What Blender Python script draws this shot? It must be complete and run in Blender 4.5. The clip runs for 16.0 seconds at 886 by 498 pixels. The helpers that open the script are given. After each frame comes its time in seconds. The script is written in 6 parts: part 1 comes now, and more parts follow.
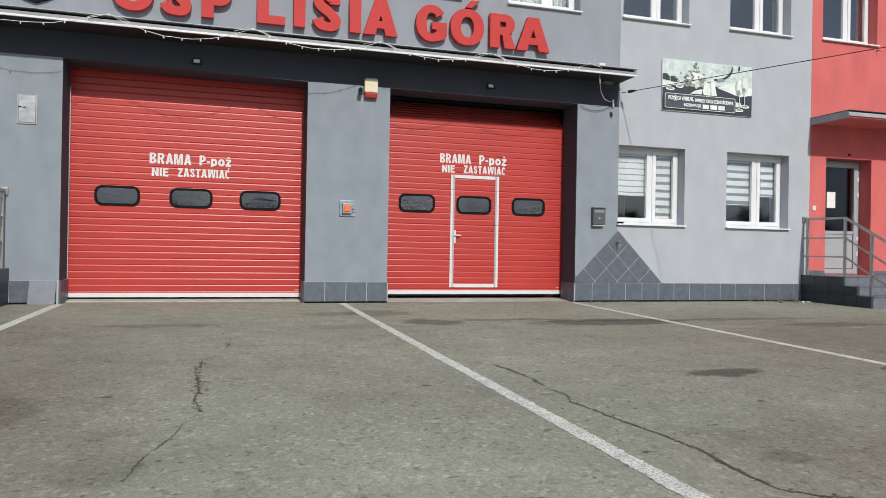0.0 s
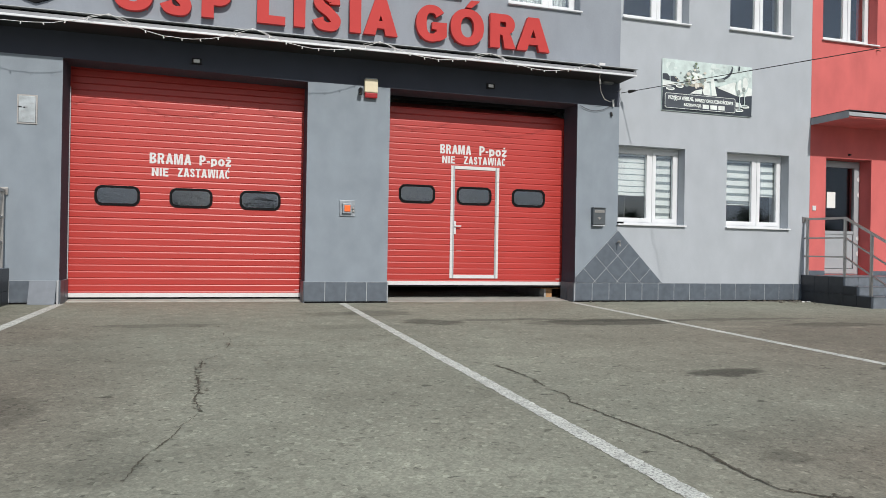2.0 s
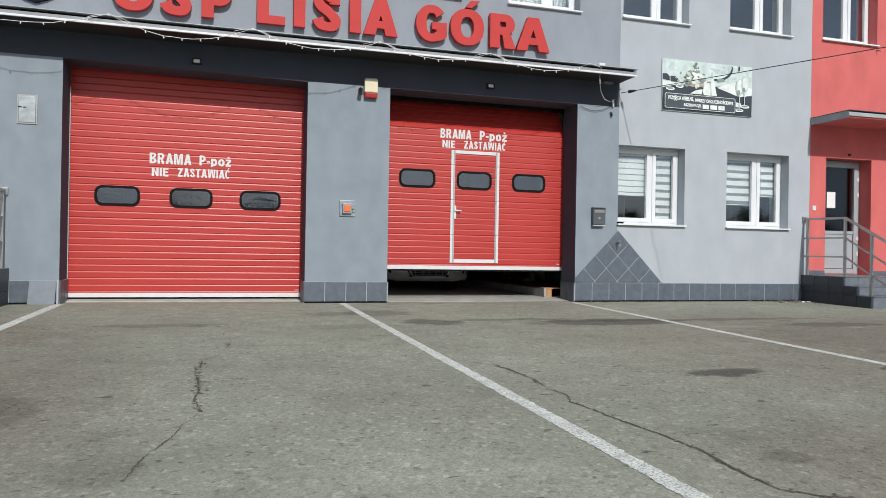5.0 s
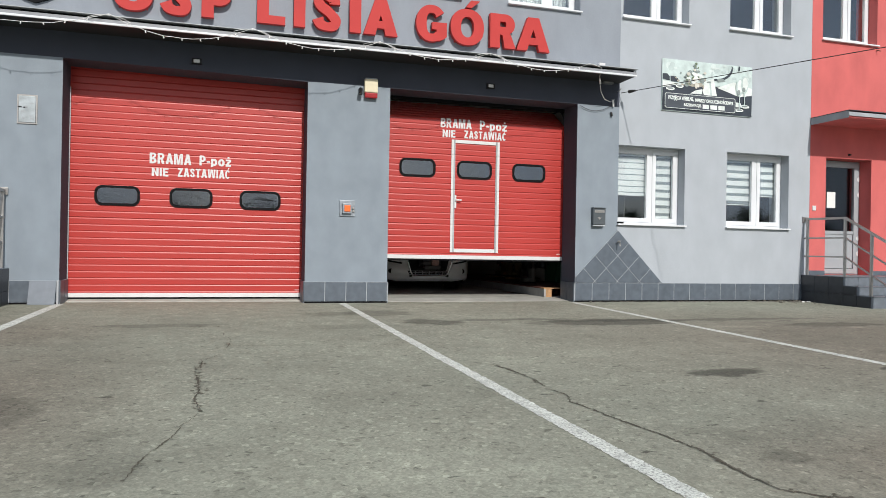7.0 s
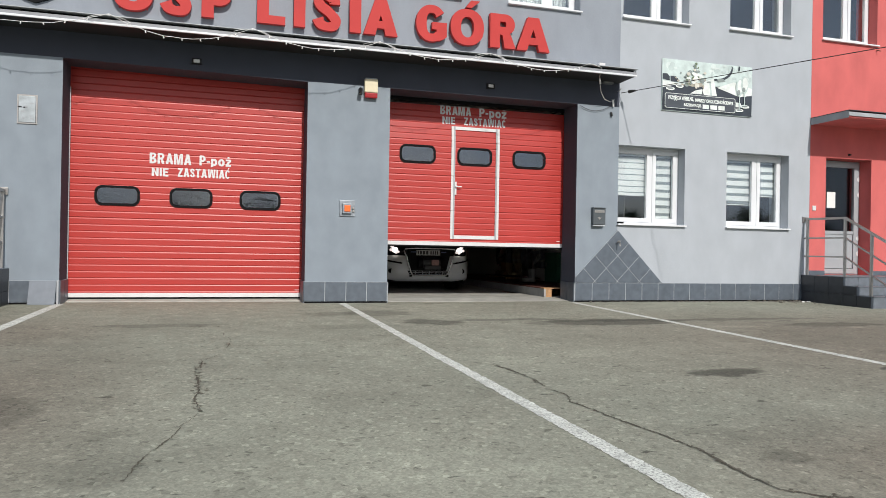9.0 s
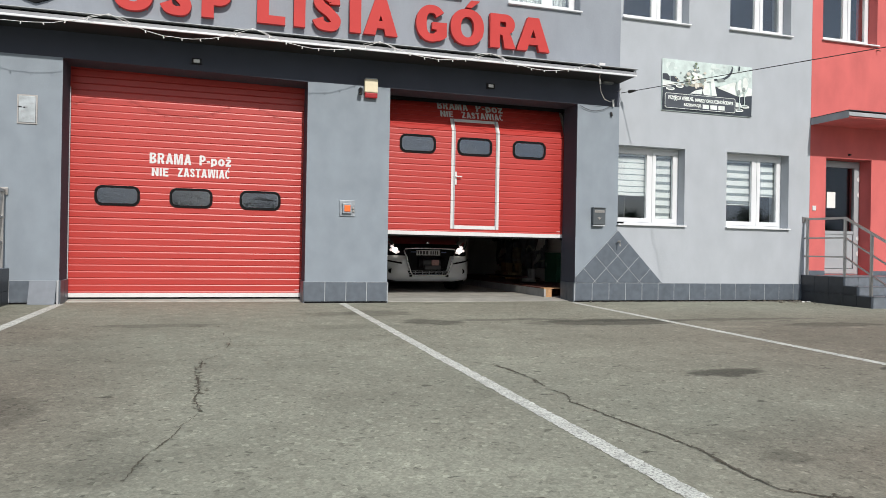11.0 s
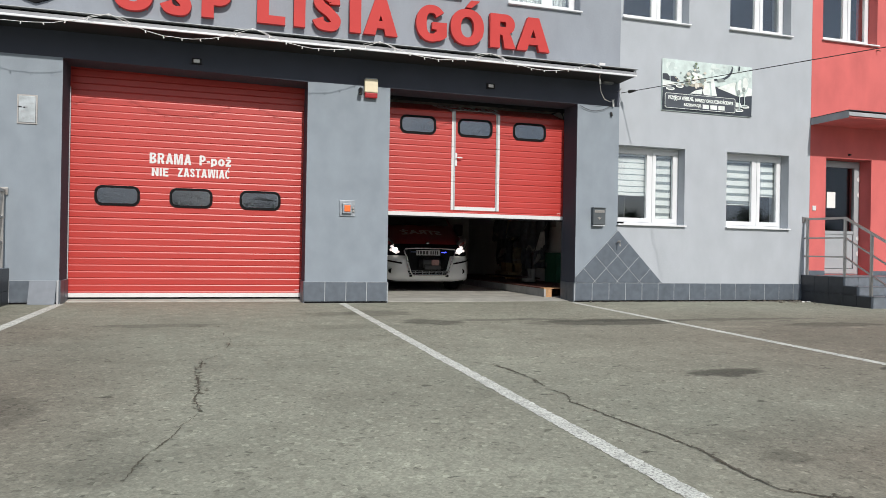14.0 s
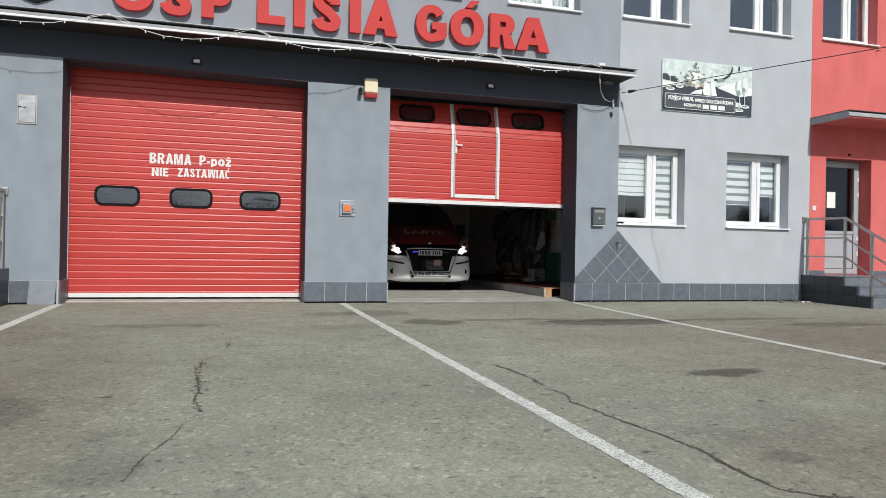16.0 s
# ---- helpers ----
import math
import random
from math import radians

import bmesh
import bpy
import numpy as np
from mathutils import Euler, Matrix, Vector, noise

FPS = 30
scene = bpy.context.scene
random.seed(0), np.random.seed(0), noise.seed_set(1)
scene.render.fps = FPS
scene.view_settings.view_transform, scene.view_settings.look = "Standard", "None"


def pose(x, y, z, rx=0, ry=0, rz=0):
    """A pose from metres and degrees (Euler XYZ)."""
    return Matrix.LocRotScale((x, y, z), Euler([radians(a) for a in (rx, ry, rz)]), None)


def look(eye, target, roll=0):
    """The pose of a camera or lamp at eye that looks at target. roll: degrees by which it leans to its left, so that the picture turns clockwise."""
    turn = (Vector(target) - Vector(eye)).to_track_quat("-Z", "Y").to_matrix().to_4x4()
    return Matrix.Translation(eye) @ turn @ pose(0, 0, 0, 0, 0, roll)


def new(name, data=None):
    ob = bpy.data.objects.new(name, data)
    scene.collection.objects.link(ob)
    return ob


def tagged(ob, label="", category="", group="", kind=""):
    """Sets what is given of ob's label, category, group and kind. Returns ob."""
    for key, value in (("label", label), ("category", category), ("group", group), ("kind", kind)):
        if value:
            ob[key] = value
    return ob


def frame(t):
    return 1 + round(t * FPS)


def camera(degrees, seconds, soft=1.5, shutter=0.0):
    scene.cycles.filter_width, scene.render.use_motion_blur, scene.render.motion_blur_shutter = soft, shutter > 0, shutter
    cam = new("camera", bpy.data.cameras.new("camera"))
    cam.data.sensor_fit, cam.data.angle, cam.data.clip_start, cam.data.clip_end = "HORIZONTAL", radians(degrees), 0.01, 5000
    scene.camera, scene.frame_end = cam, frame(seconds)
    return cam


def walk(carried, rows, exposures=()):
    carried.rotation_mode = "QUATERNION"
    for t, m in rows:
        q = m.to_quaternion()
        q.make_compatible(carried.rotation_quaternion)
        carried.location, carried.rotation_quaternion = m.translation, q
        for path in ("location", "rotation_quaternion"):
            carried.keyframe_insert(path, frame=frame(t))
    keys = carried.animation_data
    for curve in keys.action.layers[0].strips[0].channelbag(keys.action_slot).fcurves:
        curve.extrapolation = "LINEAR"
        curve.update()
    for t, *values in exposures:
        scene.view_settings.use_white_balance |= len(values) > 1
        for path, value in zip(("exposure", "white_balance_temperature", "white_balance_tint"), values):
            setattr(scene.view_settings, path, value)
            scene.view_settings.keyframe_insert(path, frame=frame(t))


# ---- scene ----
# camera
cam = camera(63.45, 16.0, soft=0.8)
EYE = Vector((0.0, -12.0, 0.9136))
YAW, TILT, LEAN = radians(16.716), radians(0.102), 0.997
AIM = EYE + Vector((math.sin(YAW) * math.cos(TILT), math.cos(YAW) * math.cos(TILT), math.sin(TILT)))
walk(cam, [(0.0, look(EYE, AIM, LEAN)), (16.0, look(EYE, AIM, LEAN))], exposures=[(0.0, -0.24, 6500, 11), (3.0, -0.27, 6360, 9), (4.2, -0.25, 6280, 9), (6.3, -0.09, 6380, 9), (9.0, -0.09, 6480, 10), (12.5, -0.09, 6520, 10), (16.0, -0.11, 6450, 10)])

# daylight: clear sky, sun in front of the facade
SUN_EL, SUN_AZ = radians(34.6), radians(3.5)
world = bpy.data.worlds.new("world")
scene.world = world
world.use_nodes = True
wn = world.node_tree
sky = wn.nodes.new("ShaderNodeTexSky")
sky.sky_type, sky.sun_disc = "NISHITA", False
sky.sun_elevation, sky.sun_rotation = SUN_EL, math.pi - SUN_AZ
sky.air_density, sky.dust_density, sky.ozone_density = 1.0, 3.2, 2.4
# thin high cloud over the whole sky
cloud = wn.nodes.new("ShaderNodeTexNoise")
cloud.inputs["Scale"].default_value, cloud.inputs["Detail"].default_value, cloud.inputs["Roughness"].default_value = 4.5, 7, 0.62
cloud_way = wn.nodes.new("ShaderNodeMapping")
cloud_way.inputs["Scale"].default_value = (1.0, 1.0, 2.6)
cloud_cover = wn.nodes.new("ShaderNodeMapRange")
cloud_cover.inputs[1].default_value, cloud_cover.inputs[2].default_value, cloud_cover.inputs[4].default_value = 0.34, 0.68, 0.9
cloud_cover.inputs[3].default_value = 0.3
cloud_mix = wn.nodes.new("ShaderNodeMix")
cloud_mix.data_type = "RGBA"
cloud_mix.inputs["B"].default_value = (7.9, 9.2, 11.2, 1)
wn.links.new(wn.nodes.new("ShaderNodeTexCoord").outputs["Generated"], cloud_way.inputs[0])
wn.links.new(cloud_way.outputs[0], cloud.inputs["Vector"])
wn.links.new(cloud.outputs[0], cloud_cover.inputs[0])
wn.links.new(cloud_cover.outputs[0], cloud_mix.inputs["Factor"])
wn.links.new(sky.outputs[0], cloud_mix.inputs["A"])
wn.links.new(cloud_mix.outputs["Result"], wn.nodes["Background"].inputs[0])
wn.nodes["Background"].inputs[1].default_value = 0.068
sun_data = bpy.data.lights.new("sun", "SUN")
sun_data.energy, sun_data.angle, sun_data.color = 3.68, radians(1.2), (1.0, 0.95, 0.89)
sun = new("sun", sun_data)
sun_way = Vector((math.sin(SUN_AZ) * math.cos(SUN_EL), -math.cos(SUN_AZ) * math.cos(SUN_EL), math.sin(SUN_EL)))
sun.matrix_world = look(sun_way * 60, (0, 0, 0))


# ---- materials ----
def mat(name, color, rough=0.6, metal=0.0, var=0.12, scale=6.0, fine=90.0, bump=0.15, emit=None, power=0.0, warm=None, coat=0.0, streak=0.0, spec=0.5):
    """Painted or mineral surface with variation at two scales and fine relief."""
    m = bpy.data.materials.new(name)
    m.use_nodes = True
    nt = m.node_tree
    p = nt.nodes["Principled BSDF"]
    p.inputs["Roughness"].default_value = rough
    p.inputs["Metallic"].default_value = metal
    p.inputs["Coat Weight"].default_value = coat
    p.inputs["Specular IOR Level"].default_value = spec
    co = nt.nodes.new("ShaderNodeTexCoord")
    n1, n2 = nt.nodes.new("ShaderNodeTexNoise"), nt.nodes.new("ShaderNodeTexNoise")
    n1.inputs["Scale"].default_value, n2.inputs["Scale"].default_value = scale, fine
    n1.inputs["Detail"].default_value = 6
    n2.inputs["Detail"].default_value = 3
    src = co.outputs["Object"]
    if streak:
        mp = nt.nodes.new("ShaderNodeMapping")
        mp.inputs["Scale"].default_value = (1, 1, streak)
        nt.links.new(src, mp.inputs[0])
        nt.links.new(mp.outputs[0], n1.inputs["Vector"])
    else:
        nt.links.new(src, n1.inputs["Vector"])
    nt.links.new(src, n2.inputs["Vector"])
    mix = nt.nodes.new("ShaderNodeMix")
    mix.data_type = "RGBA"
    a = [max(0.0, c * (1 - var)) for c in color]
    b = [min(1.0, c * (1 + var)) for c in (warm or color)]
    mix.inputs["A"].default_value, mix.inputs["B"].default_value = (*a, 1), (*b, 1)
    add = nt.nodes.new("ShaderNodeMath")
    add.operation = "MULTIPLY_ADD"
    add.inputs[1].default_value = 0.35
    nt.links.new(n2.outputs[0], add.inputs[0])
    sub = nt.nodes.new("ShaderNodeMapRange")
    sub.inputs[1].default_value, sub.inputs[2].default_value = 0.3, 0.7
    sub.inputs[3].default_value, sub.inputs[4].default_value = -0.15, 0.8
    nt.links.new(n1.outputs[0], sub.inputs[0])
    nt.links.new(sub.outputs[0], add.inputs[2])
    nt.links.new(add.outputs[0], mix.inputs["Factor"])
    nt.links.new(mix.outputs["Result"], p.inputs["Base Color"])
    if bump:
        bp = nt.nodes.new("ShaderNodeBump")
        bp.inputs["Strength"].default_value = bump
        bp.inputs["Distance"].default_value = 0.01
        nt.links.new(n2.outputs[0], bp.inputs["Height"])
        nt.links.new(bp.outputs[0], p.inputs["Normal"])
    if emit:
        p.inputs["Emission Color"].default_value = (*emit, 1)
        p.inputs["Emission Strength"].default_value = power
    return m


def glass_mat(name, color=(0.9, 0.95, 0.95), rough=0.02, ior=1.5, wavy=0.0):
    m = bpy.data.materials.new(name)
    m.use_nodes = True
    p = m.node_tree.nodes["Principled BSDF"]
    p.inputs["Base Color"].default_value = (*color, 1)
    p.inputs["Roughness"].default_value = rough
    p.inputs["Transmission Weight"].default_value = 1.0
    p.inputs["IOR"].default_value = ior
    p.inputs["Specular Tint"].default_value = (0.8, 0.89, 1.0, 1)
    if wavy:
        nt = m.node_tree
        co = nt.nodes.new("ShaderNodeTexCoord")
        swell, film = nt.nodes.new("ShaderNodeTexNoise"), nt.nodes.new("ShaderNodeTexNoise")
        swell.inputs["Scale"].default_value, swell.inputs["Detail"].default_value = 4.5, 2
        film.inputs["Scale"].default_value, film.inputs["Detail"].default_value = 11, 6
        bp = nt.nodes.new("ShaderNodeBump")
        bp.inputs["Strength"].default_value, bp.inputs["Distance"].default_value = wavy, 0.02
        dirt = nt.nodes.new("ShaderNodeMapRange")
        dirt.inputs[1].default_value, dirt.inputs[2].default_value = 0.45, 0.75
        dirt.inputs[3].default_value, dirt.inputs[4].default_value = rough, 0.22
        nt.links.new(co.outputs["Object"], swell.inputs["Vector"])
        nt.links.new(co.outputs["Object"], film.inputs["Vector"])
        nt.links.new(swell.outputs[0], bp.inputs["Height"])
        nt.links.new(bp.outputs[0], p.inputs["Normal"])
        nt.links.new(film.outputs[0], dirt.inputs[0])
        nt.links.new(dirt.outputs[0], p.inputs["Roughness"])
    return m


def asphalt_mat():
    m = bpy.data.materials.new("asphalt")
    m.use_nodes = True
    nt = m.node_tree
    p = nt.nodes["Principled BSDF"]
    p.inputs["Roughness"].default_value = 0.9
    p.inputs["Specular IOR Level"].default_value = 0.25
    co = nt.nodes.new("ShaderNodeTexCoord").outputs["Object"]

    def tex(scale, detail=5.0, kind="ShaderNodeTexNoise", stretch=None):
        n = nt.nodes.new(kind)
        n.inputs["Scale"].default_value = scale
        if kind == "ShaderNodeTexNoise":
            n.inputs["Detail"].default_value = detail
        if stretch:
            mp = nt.nodes.new("ShaderNodeMapping")
            mp.inputs["Scale"].default_value = stretch
            nt.links.new(co, mp.inputs[0])
            nt.links.new(mp.outputs[0], n.inputs["Vector"])
        else:
            nt.links.new(co, n.inputs["Vector"])
        return n

    def ramp(src, lo, hi, a, b):
        r = nt.nodes.new("ShaderNodeMapRange")
        r.inputs[1].default_value, r.inputs[2].default_value = lo, hi
        r.inputs[3].default_value, r.inputs[4].default_value = a, b
        nt.links.new(src, r.inputs[0])
        return r.outputs[0]

    def mul(a, b):
        x = nt.nodes.new("ShaderNodeMath")
        x.operation = "MULTIPLY"
        nt.links.new(a, x.inputs[0])
        nt.links.new(b, x.inputs[1])
        return x.outputs[0]

    big = ramp(tex(0.45, 4).outputs[0], 0.35, 0.68, 0.9, 1.08)
    mid = ramp(tex(3.5, 6).outputs[0], 0.3, 0.7, 0.9, 1.1)
    chip = ramp(tex(85.0, 0, "ShaderNodeTexVoronoi").outputs["Color"], 0.0, 1.0, 0.78, 1.22)
    gravel = ramp(tex(40.0, 0, "ShaderNodeTexVoronoi").outputs["Color"], 0.0, 1.0, 0.9, 1.1)
    cells = tex(33.0, 0, "ShaderNodeTexVoronoi").outputs["Color"]
    light = mul(ramp(cells, 0.80, 0.84, 1.0, 1.28), ramp(cells, 0.13, 0.17, 0.75, 1.0))
    pits = ramp(tex(19.0, 3).outputs[0], 0.27, 0.335, 0.5, 1.0)
    scars = ramp(tex(7.5, 5, stretch=(0.6, 1.6, 1.0)).outputs[0], 0.285, 0.315, 0.42, 1.0)
    v = mul(mul(mul(big, mid), mul(chip, gravel)), mul(mul(light, pits), scars))
    # oil and damp stains and broader tone patches with ragged rims: centre, half sizes, depth
    warp = tex(3.0, 5)
    grain = tex(5.0, 7, stretch=(0.7, 1.2, 1.0)).outputs[0]
    off = nt.nodes.new("ShaderNodeVectorMath")
    off.operation = "MULTIPLY_ADD"
    off.inputs[1].default_value = (0.2, 0.4, 0)
    nt.links.new(warp.outputs["Color"], off.inputs[0])
    nt.links.new(co, off.inputs[2])
    for cx, cy, ax, ay, dark in STAINS:
        mp = nt.nodes.new("ShaderNodeMapping")
        mp.vector_type = "TEXTURE"
        mp.inputs["Location"].default_value = (cx + 0.1, cy + 0.2, 0)
        mp.inputs["Scale"].default_value = (ax, ay, 100)
        nt.links.new(off.outputs[0], mp.inputs[0])
        ln = nt.nodes.new("ShaderNodeVectorMath")
        ln.operation = "LENGTH"
        nt.links.new(mp.outputs[0], ln.inputs[0])
        rag = nt.nodes.new("ShaderNodeMath")
        rag.operation = "MULTIPLY_ADD"
        rag.inputs[1].default_value = 1.1
        nt.links.new(grain, rag.inputs[0])
        nt.links.new(ln.outputs["Value"], rag.inputs[2])
        v = mul(v, ramp(rag.outputs[0], 1.28, 1.58, dark, 1.0))
    # brown tint: faint random patches, plus the lens's edge shading put into the ground
    brown_mix = ramp(tex(0.55, 5).outputs[0], 0.42, 0.66, 0.0, 0.16)
    for cx, cy, ax, ay in EDGE_SHADING:
        mp = nt.nodes.new("ShaderNodeMapping")
        mp.vector_type = "TEXTURE"
        mp.inputs["Location"].default_value = (cx, cy, 0)
        mp.inputs["Scale"].default_value = (ax, ay, 100)
        nt.links.new(off.outputs[0], mp.inputs[0])
        ln = nt.nodes.new("ShaderNodeVectorMath")
        ln.operation = "LENGTH"
        nt.links.new(mp.outputs[0], ln.inputs[0])
        x = nt.nodes.new("ShaderNodeMath")
        x.operation = "MAXIMUM"
        nt.links.new(brown_mix, x.inputs[0])
        nt.links.new(ramp(ln.outputs["Value"], 0.35, 1.1, 1.0, 0.0), x.inputs[1])
        brown_mix = x.outputs[0]
    tint = nt.nodes.new("ShaderNodeMix")
    tint.data_type = "RGBA"
    tint.inputs["A"].default_value, tint.inputs["B"].default_value = (*ASPHALT, 1), (*BROWN_TINT, 1)
    nt.links.new(brown_mix, tint.inputs["Factor"])
    col = nt.nodes.new("ShaderNodeVectorMath")
    col.operation = "SCALE"
    nt.links.new(tint.outputs["Result"], col.inputs[0])
    nt.links.new(v, col.inputs["Scale"])
    nt.links.new(col.outputs[0], p.inputs["Base Color"])
    bp = nt.nodes.new("ShaderNodeBump")
    bp.inputs["Strength"].default_value, bp.inputs["Distance"].default_value = 0.4, 0.01
    nt.links.new(v, bp.inputs["Height"])
    nt.links.new(bp.outputs[0], p.inputs["Normal"])
    return m


def worn_paint(name, color, keep=0.46):
    """Road paint that has flaked off in patches."""
    m = mat(name, color, 0.85, var=0.2, scale=9, fine=60, bump=0.4)
    nt = m.node_tree
    p = nt.nodes["Principled BSDF"]
    co = nt.nodes.new("ShaderNodeTexCoord")
    n = nt.nodes.new("ShaderNodeTexNoise")
    n.inputs["Scale"].default_value, n.inputs["Detail"].default_value = 75, 4
    nt.links.new(co.outputs["Object"], n.inputs["Vector"])
    r = nt.nodes.new("ShaderNodeMapRange")
    r.inputs[1].default_value, r.inputs[2].default_value = keep - 0.09, keep + 0.09
    r.inputs[3].default_value = 0.52
    nt.links.new(n.outputs[0], r.inputs[0])
    nt.links.new(r.outputs[0], p.inputs["Alpha"])
    return m


# the first entry is a broad, mild darkening on the right
STAINS = ((8.9, -5.2, 3.2, 2.4, 0.9), (4.07, -6.86, 0.40, 0.22, 0.40), (5.0, -3.17, 1.25, 0.42, 0.5), (6.6, -3.05, 2.4, 0.16, 0.66), (8.3, -3.85, 0.9, 0.26, 0.62), (2.6, -2.9, 0.42, 0.38, 0.5), (2.1, -1.7, 0.55, 0.5, 0.7), (1.45, -1.8, 0.5, 0.3, 0.76), (3.7, -2.75, 0.9, 0.12, 0.62), (1.35, -3.3, 0.5, 0.3, 0.84), (-1.36, -7.2, 0.32, 0.55, 0.74), (-0.75, -2.95, 0.8, 0.2, 0.72), (3.55, -5.7, 0.45, 0.3, 1.13),
          (6.6, -3.9, 0.55, 0.1, 1.25), (8.4, -4.1, 0.3, 0.1, 1.35), (2.75, -9.05, 0.13, 0.14, 0.74), (3.0, -8.6, 0.5, 0.2, 0.88), (5.75, -7.05, 0.16, 0.1, 0.4), (1.42, -6.95, 0.05, 0.04, 0.5), (-0.55, -8.35, 0.25, 0.5, 0.86), (0.9, -9.0, 0.8, 0.5, 1.05), (2.9, -7.2, 0.05, 0.03, 0.5), (3.55, -7.9, 0.06, 0.03, 0.5))
# lens edge shading laid into the asphalt colour: centre, half sizes
EDGE_SHADING = ((-1.7, -7.0, 1.5, 3.6), (-2.4, -3.5, 1.6, 2.0), (8.0, -5.6, 5.2, 4.6), (3.8, -9.2, 1.8, 1.2))
ASPHALT, BROWN_TINT = (0.284, 0.290, 0.230), (0.226, 0.208, 0.163)
M = {}
M["asphalt"] = asphalt_mat()
M["crack"] = mat("crack_dirt", (0.098, 0.088, 0.064), 0.95, fine=60)
M["line"] = worn_paint("road_paint", (0.67, 0.69, 0.63), 0.455)
M["concrete"] = mat("concrete_floor", (0.39, 0.385, 0.345), 0.85, var=0.2, scale=3, fine=70, bump=0.3)
M["render_grey"] = mat("grey_render", (0.252, 0.292, 0.333), 0.9, var=0.085, scale=3.2, fine=110, bump=0.6, streak=0.7)
M["render_dark"] = mat("anthracite_render", (0.052, 0.059, 0.082), 0.85, var=0.08, scale=1.4, fine=220, bump=0.3)
M["render_upper"] = mat("upper_grey_render", (0.280, 0.308, 0.348), 0.9, var=0.08, scale=2.6, fine=150, bump=0.5, streak=0.45)
M["render_light"] = mat("light_grey_render", (0.420, 0.452, 0.488), 0.9, var=0.06, scale=2.4, fine=150, bump=0.5, streak=0.6)
M["render_red"] = mat("red_render", (0.60, 0.138, 0.130), 0.9, var=0.12, scale=2.2, fine=220, bump=0.35, streak=0.5)
M["tile"] = mat("slate_tile", (0.103, 0.124, 0.15), 0.45, var=0.16, scale=9, fine=120, bump=0.12)
M["tile_dark"] = mat("anthracite_tile", (0.035, 0.038, 0.045), 0.35, var=0.2, scale=9, fine=120, bump=0.1)
M["grout"] = mat("grout", (0.40, 0.43, 0.45), 0.95, fine=140)
M["grout_dark"] = mat("dark_grout", (0.07, 0.07, 0.075), 0.95, fine=140)
M["gate_red"] = mat("gate_red_lacquer", (0.455, 0.042, 0.035), 0.36, var=0.05, scale=1.6, fine=160, bump=0.06)
M["white"] = mat("white_lacquer", (0.68, 0.68, 0.68), 0.4, var=0.04, scale=8, fine=60, bump=0.03)
M["pvc"] = mat("white_pvc", (0.72, 0.74, 0.76), 0.35, var=0.03, scale=5, fine=60, bump=0.02)
M["rubber"] = mat("black_rubber", (0.009, 0.009, 0.010), 0.6, fine=100, bump=0.1, spec=0.08)
M["black"] = mat("black_plastic", (0.018, 0.018, 0.02), 0.5, fine=100, bump=0.08, spec=0.2)
M["steel"] = mat("brushed_steel", (0.40, 0.385, 0.37), 0.38, metal=0.85, var=0.1, scale=20, fine=150, bump=0.05)
M["chrome"] = mat("chrome", (0.55, 0.55, 0.57), 0.2, metal=1.0, var=0.03, bump=0)
M["sheet_white"] = mat("white_sheet_metal", (0.37, 0.39, 0.41), 0.4, var=0.16, scale=3, fine=60, bump=0.05, streak=0.2)
M["mail_grey"] = mat("dull_grey_plastic", (0.22, 0.23, 0.24), 0.6, var=0.1)
M["zinc_dull"] = mat("dull_zinc", (0.27, 0.30, 0.33), 0.45, metal=0.15, var=0.25, scale=12)
M["fascia_grey"] = mat("grey_fascia_sheet", (0.27, 0.28, 0.30), 0.45, var=0.14, scale=3, fine=60, bump=0.04, streak=0.2)
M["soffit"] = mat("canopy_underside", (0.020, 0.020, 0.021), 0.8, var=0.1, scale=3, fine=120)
M["sheet_dark"] = mat("anthracite_sheet", (0.05, 0.05, 0.055), 0.45, var=0.1, fine=80, bump=0.05)
M["sign_red"] = mat("sign_red", (0.50, 0.050, 0.046), 0.6, var=0.06, scale=3, fine=80, bump=0.05, spec=0.2)
M["glass"] = glass_mat("window_glass", ior=2.1)
M["glass_door"] = glass_mat("door_glass", (0.6, 0.62, 0.65), ior=1.5)
M["glass_dark"] = glass_mat("tinted_glass", (0.7, 0.74, 0.80), 0.04, 2.2, 0.06)
M["blind"] = mat("blind_fabric", (0.36, 0.39, 0.405), 0.9, var=0.04, fine=200, bump=0.1)
M["blind_sheer"] = mat("blind_sheer", (0.09, 0.11, 0.12), 0.9, var=0.05, fine=200, bump=0.1)
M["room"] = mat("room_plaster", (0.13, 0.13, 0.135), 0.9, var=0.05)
M["inner"] = mat("garage_plaster", (0.58, 0.55, 0.52), 0.9, var=0.1, scale=1.5)
M["cream"] = mat("cream_plastic", (0.72, 0.64, 0.45), 0.4, var=0.04, bump=0.02)
M["red_lens"] = mat("red_lens", (0.34, 0.016, 0.02), 0.2, var=0.05, bump=0)
M["orange"] = mat("orange_plastic", (0.9, 0.16, 0.02), 0.45, var=0.04, bump=0.02)
M["wood"] = mat("plywood", (0.44, 0.25, 0.12), 0.7, var=0.25, scale=14, fine=90, bump=0.2)
M["side_board"] = mat("grey_board", (0.36, 0.36, 0.355), 0.7, var=0.2, scale=5, fine=70)
M["board_red"] = mat("red_brown_board", (0.11, 0.04, 0.03), 0.7, var=0.3, scale=6)
M["cable"] = mat("black_cable", (0.03, 0.03, 0.03), 0.6)
M["cord"] = mat("white_cord", (0.72, 0.72, 0.70), 0.6)
M["car_red"] = mat("car_red_paint", (0.19, 0.008, 0.013), 0.3, var=0.03, scale=2, bump=0, coat=0.6)
